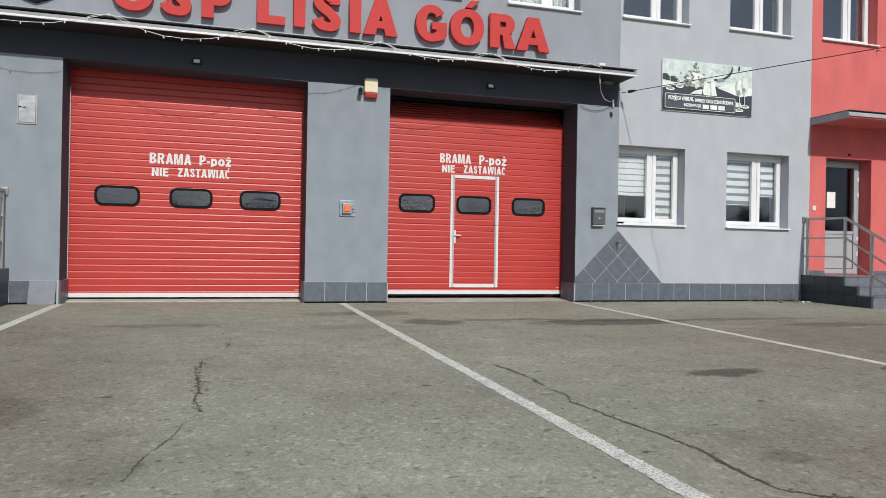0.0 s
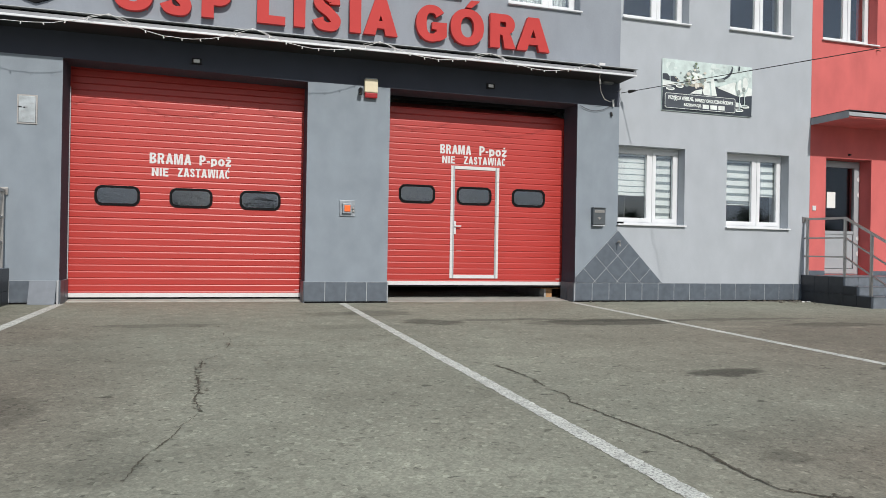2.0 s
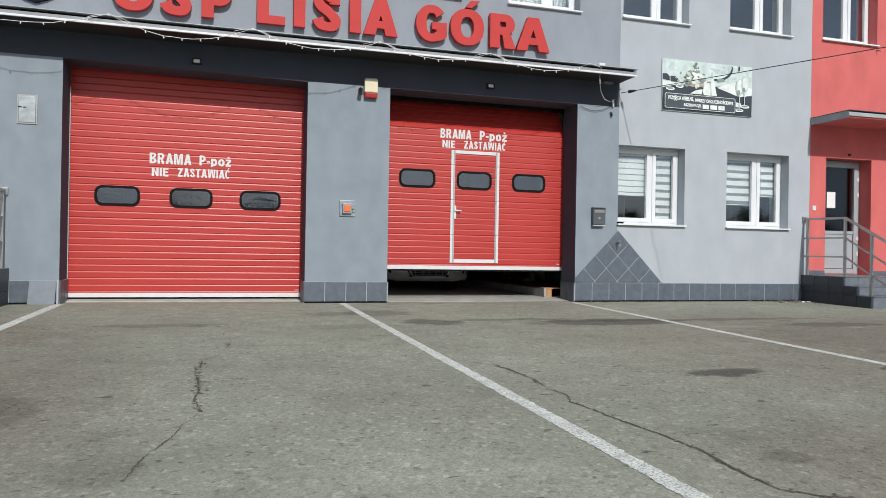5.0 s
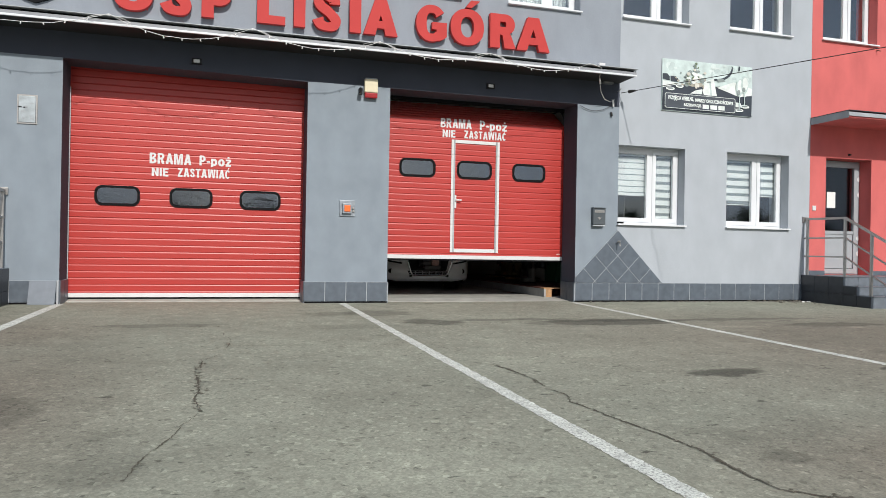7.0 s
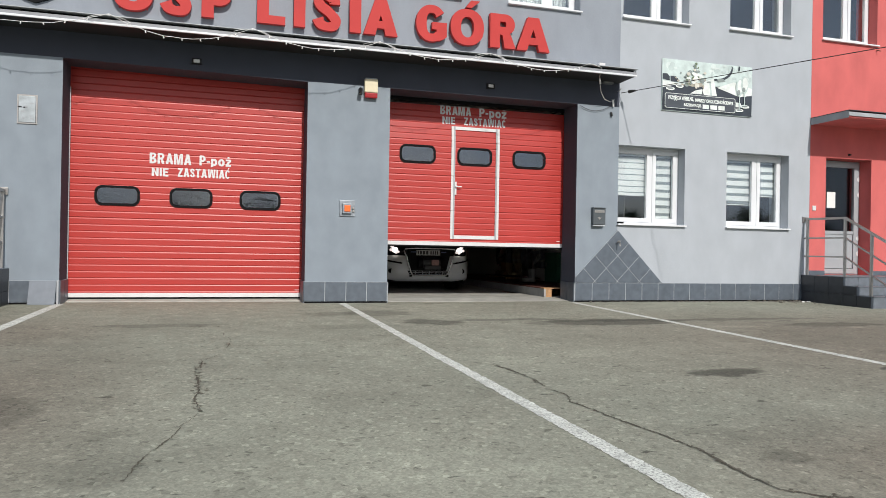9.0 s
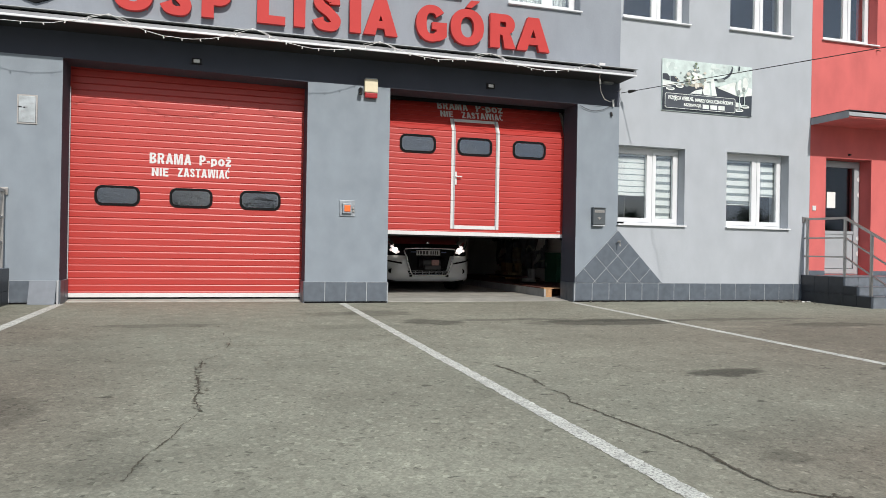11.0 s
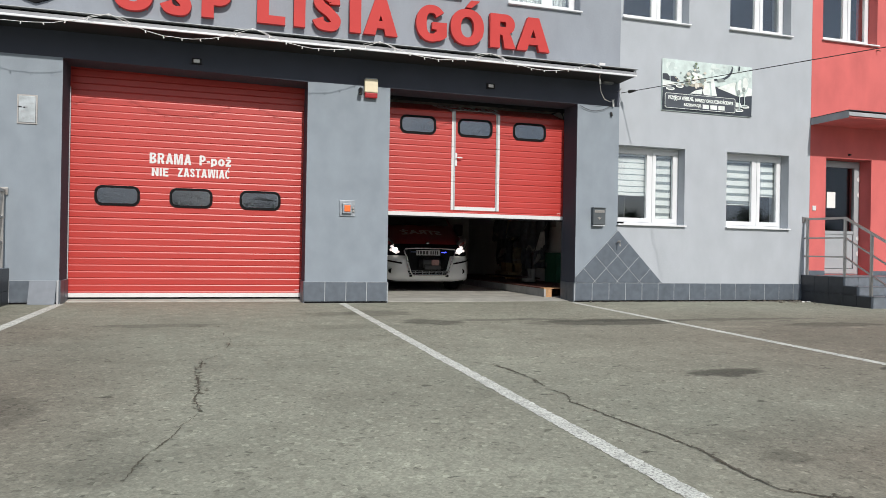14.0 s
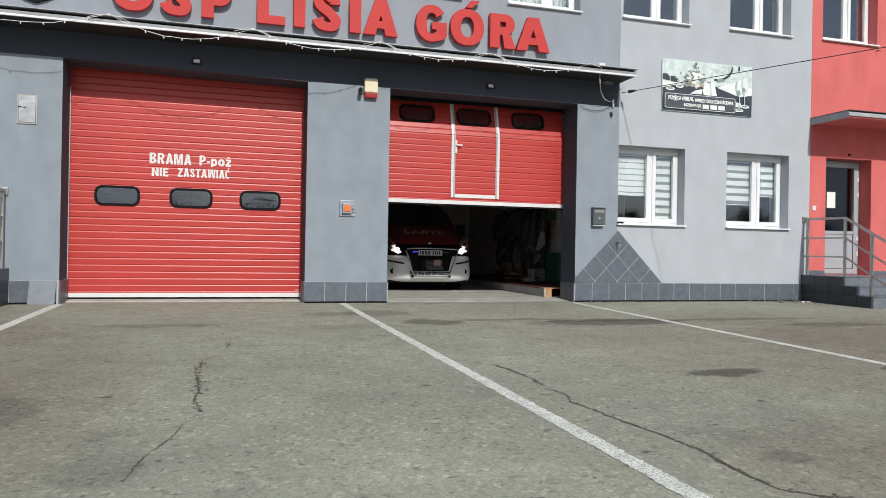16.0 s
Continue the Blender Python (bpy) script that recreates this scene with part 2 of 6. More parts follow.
M["car_white"] = mat("car_white_paint", (0.74, 0.76, 0.76), 0.25, var=0.04, scale=3, bump=0, coat=0.5)
M["head"] = mat("headlight_lamp", (0.9, 0.9, 0.88), 0.1, bump=0, emit=(1.0, 0.9, 0.84), power=2.4)
M["head_glass"] = mat("headlight_reflector", (0.5, 0.5, 0.52), 0.12, metal=0.9, bump=0)
M["blue"] = mat("blue_strobe", (0.2, 0.3, 0.9), 0.2, bump=0, emit=(0.02, 0.03, 1.0), power=8.0)
M["blue_off"] = mat("blue_strobe_off", (0.12, 0.16, 0.28), 0.25, bump=0)
M["coat_dark"] = mat("dark_fire_cloth", (0.085, 0.09, 0.10), 0.9, var=0.3, scale=9, fine=160, bump=0.4)
M["coat_sand"] = mat("sand_fire_cloth", (0.17, 0.14, 0.10), 0.9, var=0.3, scale=9, fine=160, bump=0.4)
M["green"] = mat("green_lacquer", (0.03, 0.16, 0.09), 0.5, var=0.1, scale=4)
M["boot"] = mat("boot_rubber", (0.20, 0.14, 0.07), 0.5, var=0.15, scale=12)
M["paper"] = mat("paper", (0.8, 0.8, 0.78), 0.8, var=0.02, bump=0.02)
M["leaf"] = mat("leaves", (0.042, 0.06, 0.024), 0.8, var=0.3, scale=3)
M["bark"] = mat("bark", (0.11, 0.08, 0.06), 0.9, var=0.3, scale=8)


# ---- building blocks ----
def finish(bm, name, material):
    me = bpy.data.meshes.new(name)
    bmesh.ops.recalc_face_normals(bm, faces=bm.faces)
    bm.to_mesh(me)
    bm.free()
    for m in (material if isinstance(material, (list, tuple)) else [material]):
        me.materials.append(m)
    return me


def part(name, bm, material, parent=None, label=""):
    ob = new(name, finish(bm, name, material))
    ob.parent = parent
    return tagged(ob, label)


def thing(name, bm, material, label, category, group="", kind=""):
    return tagged(new(name, finish(bm, name, material)), label, category, group, kind)


def empty(name, at, label, category, group="", kind=""):
    ob = new(name)
    ob.location = at
    return tagged(ob, label, category, group, kind)


def box(x0, x1, y0, y1, z0, z1, bevel=0.0, bm=None):
    """A box between two corners, added to bm, with rounded edges."""
    tmp = bmesh.new()
    bmesh.ops.create_cube(tmp, size=1)
    for v in tmp.verts:
        v.co = Vector((x0 + (v.co.x + 0.5) * (x1 - x0), y0 + (v.co.y + 0.5) * (y1 - y0), z0 + (v.co.z + 0.5) * (z1 - z0)))
    if bevel:
        bmesh.ops.bevel(tmp, geom=tmp.edges[:], offset=bevel, segments=2, affect="EDGES", profile=0.6)
    return join(bm, tmp)


def join(bm, tmp, m=None):
    if m is not None:
        bmesh.ops.transform(tmp, matrix=m, verts=tmp.verts)
    if bm is None:
        return tmp
    me = bpy.data.meshes.new("tmp")
    tmp.to_mesh(me)
    tmp.free()
    bm.from_mesh(me)
    bpy.data.meshes.remove(me)
    return bm


def cyl(a, b, r0, r1=None, seg=14, bm=None):
    """A rod from a to b."""
    a, b = Vector(a), Vector(b)
    tmp = bmesh.new()
    bmesh.ops.create_cone(tmp, cap_ends=True, segments=seg, radius1=r0, radius2=r0 if r1 is None else r1, depth=(b - a).length)
    m = Matrix.Translation((a + b) / 2) @ (b - a).to_track_quat("Z", "Y").to_matrix().to_4x4()
    return join(bm, tmp, m)


def tube(points, r, seg=7, bm=None):
    """A bent rod along a line of points."""
    bm = bm or bmesh.new()
    pts = [Vector(p) for p in points]
    rings = []
    for i, p in enumerate(pts):
        d = (pts[min(i + 1, len(pts) - 1)] - pts[max(i - 1, 0)]).normalized()
        side = d.cross(Vector((0.02, 0.1, 1)) if abs(d.z) < 0.95 else Vector((1, 0, 0))).normalized()
        up = side.cross(d)
        rings.append([bm.verts.new(p + r * (math.cos(2 * math.pi * k / seg) * side + math.sin(2 * math.pi * k / seg) * up)) for k in range(seg)])
    for a, b in zip(rings, rings[1:]):
        for k in range(seg):
            bm.faces.new((a[k], a[(k + 1) % seg], b[(k + 1) % seg], b[k]))
    bm.faces.new(rings[0][::-1])
    bm.faces.new(rings[-1])
    return bm


def rounded(w, h, r, seg=5):
    """Outline of a rounded rectangle round the origin."""
    pts = []
    for cx, cz, a0 in ((w / 2 - r, h / 2 - r, 0), (-w / 2 + r, h / 2 - r, 90), (-w / 2 + r, -h / 2 + r, 180), (w / 2 - r, -h / 2 + r, 270)):
        for k in range(seg + 1):
            a = radians(a0 + 90 * k / seg)
            pts.append((cx + r * math.cos(a), cz + r * math.sin(a)))
    return pts


def plate(outline, y0, y1, at=(0, 0), bm=None):
    """An outline in x and z, given depth from y0 to y1."""
    bm = bm or bmesh.new()
    f = [bm.verts.new((at[0] + x, y0, at[1] + z)) for x, z in outline]
    b = [bm.verts.new((at[0] + x, y1, at[1] + z)) for x, z in outline]
    bm.faces.new(f)
    bm.faces.new(b[::-1])
    n = len(f)
    for i in range(n):
        bm.faces.new((f[i], b[i], b[(i + 1) % n], f[(i + 1) % n]))
    return bm


def ring(outer, inner, y0, y1, at=(0, 0), bm=None):
    """A frame between two outlines with the same count of points."""
    bm = bm or bmesh.new()
    n = len(outer)
    v = [[bm.verts.new((at[0] + x, y, at[1] + z)) for x, z in o] for o in (outer, inner) for y in (y0, y1)]
    of, ob_, jf, jb = v
    for i in range(n):
        j = (i + 1) % n
        for q in ((of[i], of[j], jf[j], jf[i]), (ob_[i], jb[i], jb[j], ob_[j]), (of[i], ob_[i], ob_[j], of[j]), (jf[i], jf[j], jb[j], jb[i])):
            bm.faces.new(q)
    return bm


def frame_bars(x0, x1, z0, z1, w, y0, y1, bm=None):
    rect = lambda a, b, c, d: [(b, d), (a, d), (a, c), (b, c)]
    return ring(rect(x0, x1, z0, z1), rect(x0 + w, x1 - w, z0 + w, z1 - w), y0, y1, bm=bm)


def pierced(x0, x1, z0, z1, y0, y1, holes, cuts=()):
    """A wall along x with thickness, its openings cut right through."""
    xs = sorted({x0, x1, *[v for h in holes for v in h[:2] if x0 < v < x1]})
    zs = sorted({z0, z1, *cuts, *[v for h in holes for v in h[2:] if z0 < v < z1]})
    solid = {}
    for i in range(len(xs) - 1):
        for k in range(len(zs) - 1):
            cx, cz = (xs[i] + xs[i + 1]) / 2, (zs[k] + zs[k + 1]) / 2
            solid[i, k] = not any(h[0] < cx < h[1] and h[2] < cz < h[3] for h in holes)
    bm = bmesh.new()
    quad = lambda *p: bm.faces.new([bm.verts.new(q) for q in p])
    for (i, k), s in solid.items():
        if not s:
            continue
        a, b, c, d = xs[i], xs[i + 1], zs[k], zs[k + 1]
        quad((a, y0, c), (b, y0, c), (b, y0, d), (a, y0, d))
        quad((a, y1, c), (a, y1, d), (b, y1, d), (b, y1, c))
        if not solid.get((i - 1, k)):
            quad((a, y0, c), (a, y0, d), (a, y1, d), (a, y1, c))
        if not solid.get((i + 1, k)):
            quad((b, y0, c), (b, y1, c), (b, y1, d), (b, y0, d))
        if not solid.get((i, k - 1)):
            quad((a, y0, c), (a, y1, c), (b, y1, c), (b, y0, c))
        if not solid.get((i, k + 1)):
            quad((a, y0, d), (b, y0, d), (b, y1, d), (a, y1, d))
    bmesh.ops.remove_doubles(bm, verts=bm.verts, dist=0.0005)
    return bm


def lettering(words, size, weight=0.0, depth=0.01, stretch=1.0, gap=1.0):
    """A mesh of raised letters, from the lower left at the origin, that stand upright and face -y."""
    cu = bpy.data.curves.new("words", "FONT")
    cu.body, cu.size, cu.offset, cu.extrude, cu.resolution_u, cu.space_character = words, size, weight, depth / 2, 6, gap
    ob = bpy.data.objects.new("words", cu)
    scene.collection.objects.link(ob)
    bpy.context.view_layer.update()
    me = bpy.data.meshes.new_from_object(ob.evaluated_get(bpy.context.evaluated_depsgraph_get()))
    bpy.data.objects.remove(ob)
    bm = bmesh.new()
    bm.from_mesh(me)
    bpy.data.meshes.remove(me)
    bmesh.ops.transform(bm, matrix=pose(0, 0, 0, 90) @ Matrix.Diagonal((stretch, 1, 1, 1)), verts=bm.verts)
    return bm


def arc(cx, cz, rx, rz, a0, a1, n=14, power=2.0):
    """Points on an ellipse, squared a little by a power above two."""
    out = []
    for k in range(n + 1):
        a = radians(a0 + (a1 - a0) * k / n)
        c, q = math.cos(a), math.sin(a)
        out.append((cx + math.copysign(rx * abs(c) ** (2 / power), c), cz + math.copysign(rz * abs(q) ** (2 / power), q)))
    return out


def ribbon(way, widths):
    """Outline of a brush stroke along a smooth way."""
    pts, ws = [], []
    n = len(way)
    for i in range(n - 1):
        p = [Vector((*way[min(max(i + k, 0), n - 1)], 0)) for k in (-1, 0, 1, 2)]
        for k in range(6):
            t = k / 6
            pts.append(0.5 * (2 * p[1] + (p[2] - p[0]) * t + (2 * p[0] - 5 * p[1] + 4 * p[2] - p[3]) * t * t + (3 * p[1] - p[0] - 3 * p[2] + p[3]) * t ** 3))
            ws.append(widths[i] + (widths[i + 1] - widths[i]) * t)
    pts.append(Vector((*way[-1], 0)))
    ws.append(widths[-1])
    left, right = [], []
    m = len(pts) - 1
    for i, p in enumerate(pts):
        d = (pts[min(i + 1, m)] - pts[max(i - 1, 0)]).normalized()
        # the inner side of a tight bend stays short of the bend's centre
        e, f = pts[min(i + 2, m)] - p, p - pts[max(i - 2, 0)]
        turn = math.atan2(f.x * e.y - f.y * e.x, f.x * e.x + f.y * e.y) if 1 < i < m - 1 else 0.0
        reach = 0.85 * (e.length + f.length) / 2 / max(abs(turn), 1e-4)
        a, b = (min(ws[i] / 2, reach), ws[i] / 2) if turn > 0 else (ws[i] / 2, min(ws[i] / 2, reach))
        left.append((p.x - d.y * a, p.y + d.x * a))
        right.append((p.x + d.y * b, p.y - d.x * b))
    return left + right[::-1]


def glyph(ch, w, h, t, u):
    """A heavy block letter as outlines with holes: w wide, h high, upright strokes t, level strokes u."""
    rect = lambda a, b, c, d: [(a, c), (b, c), (b, d), (a, d)]
    if ch == "I":
        return [[rect(0, w, 0, h)]]
    if ch == "-":
        return [[rect(0, w, 0.3 * h, 0.3 * h + u)]]
    if ch == "L":
        return [[[(0, 0), (w, 0), (w, u), (t, u), (t, h), (0, h)]]]
    if ch == "T":
        return [[[(w / 2 - t / 2, 0), (w / 2 + t / 2, 0), (w / 2 + t / 2, h - u), (w, h - u), (w, h), (0, h), (0, h - u), (w / 2 - t / 2, h - u)]]]
    if ch == "E":
        m = h * 0.52
        return [[[(0, 0), (w, 0), (w, u), (t, u), (t, m - u / 2), (w * 0.93, m - u / 2), (w * 0.93, m + u / 2), (t, m + u / 2), (t, h - u), (w, h - u), (w, h), (0, h)]]]
    if ch == "N":
        return [[[(0, 0), (t, 0), (t, h * 0.58), (w - t, 0), (w, 0), (w, h), (w - t, h), (w - t, h * 0.42), (t, h), (0, h)]]]
    if ch == "M":
        return [[[(0, 0), (t, 0), (t, h * 0.66), (w / 2 - t * 0.4, 0), (w / 2 + t * 0.4, 0), (w - t, h * 0.66), (w - t, 0), (w, 0), (w, h), (w - t * 1.35, h), (w / 2, h * 0.36), (t * 1.35, h), (0, h)]]]
    if ch == "W":
        q = w / 4
        return [[[(q - t * 0.55, 0), (q + t * 0.45, 0), (w / 2, h * 0.62), (w - q - t * 0.45, 0), (w - q + t * 0.55, 0), (w, h), (w - t, h), (w - q, h * 0.34), (w / 2 + t * 0.5, h), (w / 2 - t * 0.5, h), (q, h * 0.34), (t, h), (0, h)]]]
    if ch in "Zzż":
        out = [[[(0, 0), (w, 0), (w, u), (t * 1.15, u), (w, h - u), (w, h), (0, h), (0, h - u), (w - t * 1.2, h - u), (0, u)]]]
        return out + ([[rect(w / 2 - t * 0.45, w / 2 + t * 0.45, h * 1.13, h * 1.13 + t * 0.8)]] if ch == "ż" else [])
    if ch == "A":
        cap = min(0.34 * w, 1.15 * t)
        k = (w - cap) / 2 / h
        zb, zt = h * 0.19, h * 0.19 + u * 0.92
        foot = t * 1.12
        side = min(t + k * zt, w / 2 - 0.12 * t)
        return [[[(0, 0), (foot, 0), (foot + k * zb * 0.75, zb), (w - foot - k * zb * 0.75, zb), (w - foot, 0), (w, 0), (w / 2 + cap / 2, h), (w / 2 - cap / 2, h)],
                 [(side, zt), (w - side, zt), (w / 2, zt + (w / 2 - side) / k)]]]
    if ch in "PR":
        zb = h * (0.33 if ch == "P" else 0.40)
        r = (h - zb) / 2
        xb = w * (1.0 if ch == "P" else 0.95) - r
        hole = [(t, zb + u), *arc(xb - u * 0.05, zb + r, max(r - t * 0.92, 0.12 * r), r - u, -90, 90), (t, h - u)]
        if ch == "P":
            return [[[(0, 0), (t, 0), (t, zb), *arc(xb, zb + r, r, r, -90, 90), (0, h)], hole]]
        return [[[(0, 0), (t, 0), (t, zb * 0.98), (w * 0.47, zb * 0.96), (w - t * 1.16, 0), (w, 0), (w * 0.80, zb * 0.98), *arc(xb, zb + r, r, r, -62, 90), (0, h)], hole]]
    if ch == "B":
        zm = h * 0.54
        r, q = (h - zm) / 2, zm / 2
        return [[[(0, 0), *arc(w - q, q, q, q, -90, 70), *arc(w * 0.94 - r, zm + r, r, r, -70, 90), (0, h)], [(t, u), *arc(w - q, q, max(q - t, 0.2 * q), q - u * 0.95, -90, 90), (t, zm - u * 0.9)], [(t, zm + u * 0.1), *arc(w * 0.94 - r, zm + r, max(r - t, 0.2 * r), r - u * 0.9, -90, 90), (t, h - u)]]]
    if ch in "OÓo":
        out = [[arc(w / 2, h / 2, w / 2, h / 2, 0, 354, 59, 2.25), arc(w / 2, h / 2, w / 2 - t, h / 2 - u, 0, 350, 35, 2.2)]]
        return out + ([[[(w * 0.44, h * 1.045), (w * 0.62, h * 1.045), (w * 0.87, h * 1.25), (w * 0.60, h * 1.25)]]] if ch == "Ó" else [])
    if ch == "p":
        return [[rect(0, t, -h * 0.16, h)], [arc(w / 2, h / 2, w / 2, h / 2, 0, 354, 39, 2.2), arc(w / 2, h / 2, w / 2 - t, h / 2 - u, 0, 350, 25)]]
    if ch in "CĆG":
        way = arc(w / 2, h / 2, w / 2 - t / 2, h / 2 - u / 2, 36, 318 if ch != "G" else 312, 16, 2.2)
        wide = [u + (t - u) * min(1.0, abs(2 * (x - w / 2) / (w - t))) ** 3 for x, z in way]
        out = [[ribbon(way, wide)]]
        if ch == "G":
            out.append([[(w * 0.52, h * 0.34), (w - t, h * 0.34), (w - t, h * 0.2), (w * 0.70, h * 0.03), (w * 0.86, h * 0.07), (w, h * 0.16), (w, h * 0.54), (w * 0.52, h * 0.54)]])
        return out + ([[[(w * 0.44, h * 1.06), (w * 0.62, h * 1.06), (w * 0.87, h * 1.28), (w * 0.60, h * 1.28)]]] if ch == "Ć" else [])
    if ch == "S":
        a, b = t * 0.5 / w, u * 0.5 / h
        way = [(0.96 - a, 0.70), (0.93 - a, 0.81), (0.5, 1 - b), (0.08 + a, 0.86), (0.03 + a, 0.74), (0.14 + a, 0.61), (0.5, 0.53), (0.86 - a, 0.42), (1 - a, 0.28), (0.93 - a, 0.14), (0.5, b), (0.09 + a, 0.17), (a, 0.30)]
        wide = [t, t * 0.92, u, t * 0.84, t * 0.9, t * 0.88, u * 1.2, t * 0.88, t * 0.9, t * 0.84, u, t * 0.92, t]
        return [[ribbon([(x * w, z * h) for x, z in way], wide)]]
    return []


def outlined(pieces, depth, at=0.0, bm=None):
    """Solid letters from outlines with holes; pieces that overlap stand a hair apart in depth."""
    bm = bm or bmesh.new()
    for i, loops in enumerate(pieces):
        cu = bpy.data.curves.new("outline", "CURVE")
        cu.dimensions, cu.fill_mode, cu.extrude = "2D", "BOTH", depth / 2 + 0.0004 * i
        for loop in loops:
            sp = cu.splines.new("POLY")
            sp.points.add(len(loop) - 1)
            for p, (x, z) in zip(sp.points, loop):
                p.co = (x + at, z, 0, 1)
            sp.use_cyclic_u = True
        ob = bpy.data.objects.new("outline", cu)
        scene.collection.objects.link(ob)
        bpy.context.view_layer.update()
        me = bpy.data.meshes.new_from_object(ob.evaluated_get(bpy.context.evaluated_depsgraph_get()))
        bpy.data.objects.remove(ob)
        me.transform(pose(0, 0, 0, 90))
        bm.from_mesh(me)
        bpy.data.meshes.remove(me)
    return bm


LETTER_WIDTH = {"B": 0.60, "R": 0.62, "A": 0.68, "M": 0.80, "P": 0.57, "N": 0.62, "I": 0.19, "E": 0.50, "Z": 0.55, "S": 0.56, "T": 0.54, "W": 0.92, "Ć": 0.58, "-": 0.30, "p": 0.58, "o": 0.60, "ż": 0.52}


def painted(words, x0, x1, z0, z1):
    """Flat heavy lettering that fills a rectangle."""
    bm, x = bmesh.new(), 0.0
    for ch in words:
        small = ch in "poż"
        outlined(glyph(ch, LETTER_WIDTH[ch], 0.72 if small else 1.0, 0.21, 0.185), 0.002, x, bm)
        x += LETTER_WIDTH[ch] + (0.06 if ch == "A" else 0.10)
    return fitted(bm, x0, x1, z0, z1, -0.001)


def fitted(bm, x0, x1, z0, z1, y):
    """Letters moved and scaled to fill a rectangle, their backs at y."""
    lo = [min(v.co[i] for v in bm.verts) for i in range(3)]
    hi = [max(v.co[i] for v in bm.verts) for i in range(3)]
    for v in bm.verts:
        v.co.x = x0 + (v.co.x - lo[0]) / (hi[0] - lo[0]) * (x1 - x0)
        v.co.z = z0 + (v.co.z - lo[2]) / (hi[2] - lo[2]) * (z1 - z0)
        v.co.y += y - hi[1]
    return bm


# ---- the ground ----
def build_ground():
    bm = bmesh.new()
    rows = [(-260, -0.17), (-14.5, -0.17), (0, 0.0), (200, 0.0)]
    lines = [[bm.verts.new((x, y, z)) for x in (-220, -20, 0, 20, 220)] for y, z in rows]
    for a, b in zip(lines, lines[1:]):
        for k in range(4):
            bm.faces.new((a[k], a[k + 1], b[k + 1], b[k]))
    thing("ground", bm, M["asphalt"], "worn grey asphalt forecourt with stains", "ground", kind="structure")


def on_ground(x, y, lift=0.004):
    return Vector((x, y, 0.0116 * y + lift))


def road_line(x0, y0, x1, y1, w, label):
    bm = bmesh.new()
    rnd = random.Random(int(x0 * 100))
    n = 420
    left, right = [], []
    for i in range(n + 1):
        t = i / n
        x, y = x0 + (x1 - x0) * t, y0 + (y1 - y0) * t
        left.append(bm.verts.new(on_ground(x - w / 2 + rnd.uniform(-0.008, 0.008), y, 0.0018)))
        right.append(bm.verts.new(on_ground(x + w / 2 + rnd.uniform(-0.008, 0.008), y, 0.0018)))
    for i in range(n):
        bm.faces.new((left[i], right[i], right[i + 1], left[i + 1]))
    thing("bay_line", bm, M["line"], label, "road marking", "painted bay lines", "structure")


def crack(points, w, seed, label, crumbs=0.0, breaks=0.12):
    """A ragged crack: its width wanders and closes here and there; chips of the edge are missing beside it."""
    rnd = random.Random(seed)
    line = []
    for (xa, ya), (xb, yb) in zip(points, points[1:]):
        steps = max(3, int(math.hypot(xb - xa, yb - ya) / 0.02))
        for k in range(steps):
            t = k / steps
            line.append((xa + (xb - xa) * t + rnd.gauss(0, 0.0045), ya + (yb - ya) * t + rnd.gauss(0, 0.009)))
    bm = bmesh.new()
    prev = None
    swell, aim = 0.6, 0.6
    for i, (x, y) in enumerate(line):
        if i % 7 == 0:
            aim = 0.03 if rnd.random() < breaks else rnd.uniform(0.3, 1.25)
        swell += (aim - swell) * 0.3
        end = min(1.0, i / 6, (len(line) - 1 - i) / 6)
        half = w * swell * rnd.uniform(0.6, 1.35) * (0.15 + 0.85 * end)
        xn, yn = line[min(i + 3, len(line) - 1)]
        xp, yp = line[max(i - 3, 0)]
        d = math.hypot(xn - xp, yn - yp) or 1.0
        nx, ny = -(yn - yp) / d, (xn - xp) / d
        pair = [bm.verts.new(on_ground(x - half * nx, y - half * ny, 0.003)), bm.verts.new(on_ground(x + half * nx, y + half * ny, 0.003))]
        if prev:
            bm.faces.new((prev[0], prev[1], pair[1], pair[0]))
        prev = pair
        if rnd.random() < crumbs:
            cx, cy, r = x + rnd.gauss(0, 2.2 * w), y + rnd.gauss(0, 2.2 * w), rnd.uniform(0.4, 1.2) * w + 0.003
            n = rnd.randint(5, 7)
            bm.faces.new([bm.verts.new(on_ground(cx + 1.5 * r * math.cos(2 * math.pi * q / n) * rnd.uniform(0.5, 1.2), cy + r * math.sin(2 * math.pi * q / n) * rnd.uniform(0.5, 1.2), 0.0034)) for q in range(n)])
    thing("asphalt_crack", bm, M["crack"], label, "crack", kind="structure")


build_ground()
road_line(1.845, -0.05, 1.925, -11.0, 0.112, "worn white bay line on the asphalt before the middle pillar")
road_line(6.07, -0.1, 5.89, -7.6, 0.12, "worn white bay line on the asphalt before the wall corner")
road_line(-2.42, 0.0, -2.38, -5.0, 0.13, "worn white bay line on the asphalt beside the closed gate")
crack([(-0.05, -3.7), (0.04, -4.2), (0.03, -4.7), (-0.08, -5.3), (-0.2, -5.6)], 0.004, 3, "hairline crack across the asphalt", 0.05, 0.4)
crack([(-0.19, -5.55), (-0.2, -5.9), (-0.21, -6.25), (-0.17, -6.8), (-0.19, -7.1), (-0.14, -7.46)], 0.0085, 17, "crumbled ragged crack in the asphalt", 0.6, 0.2)
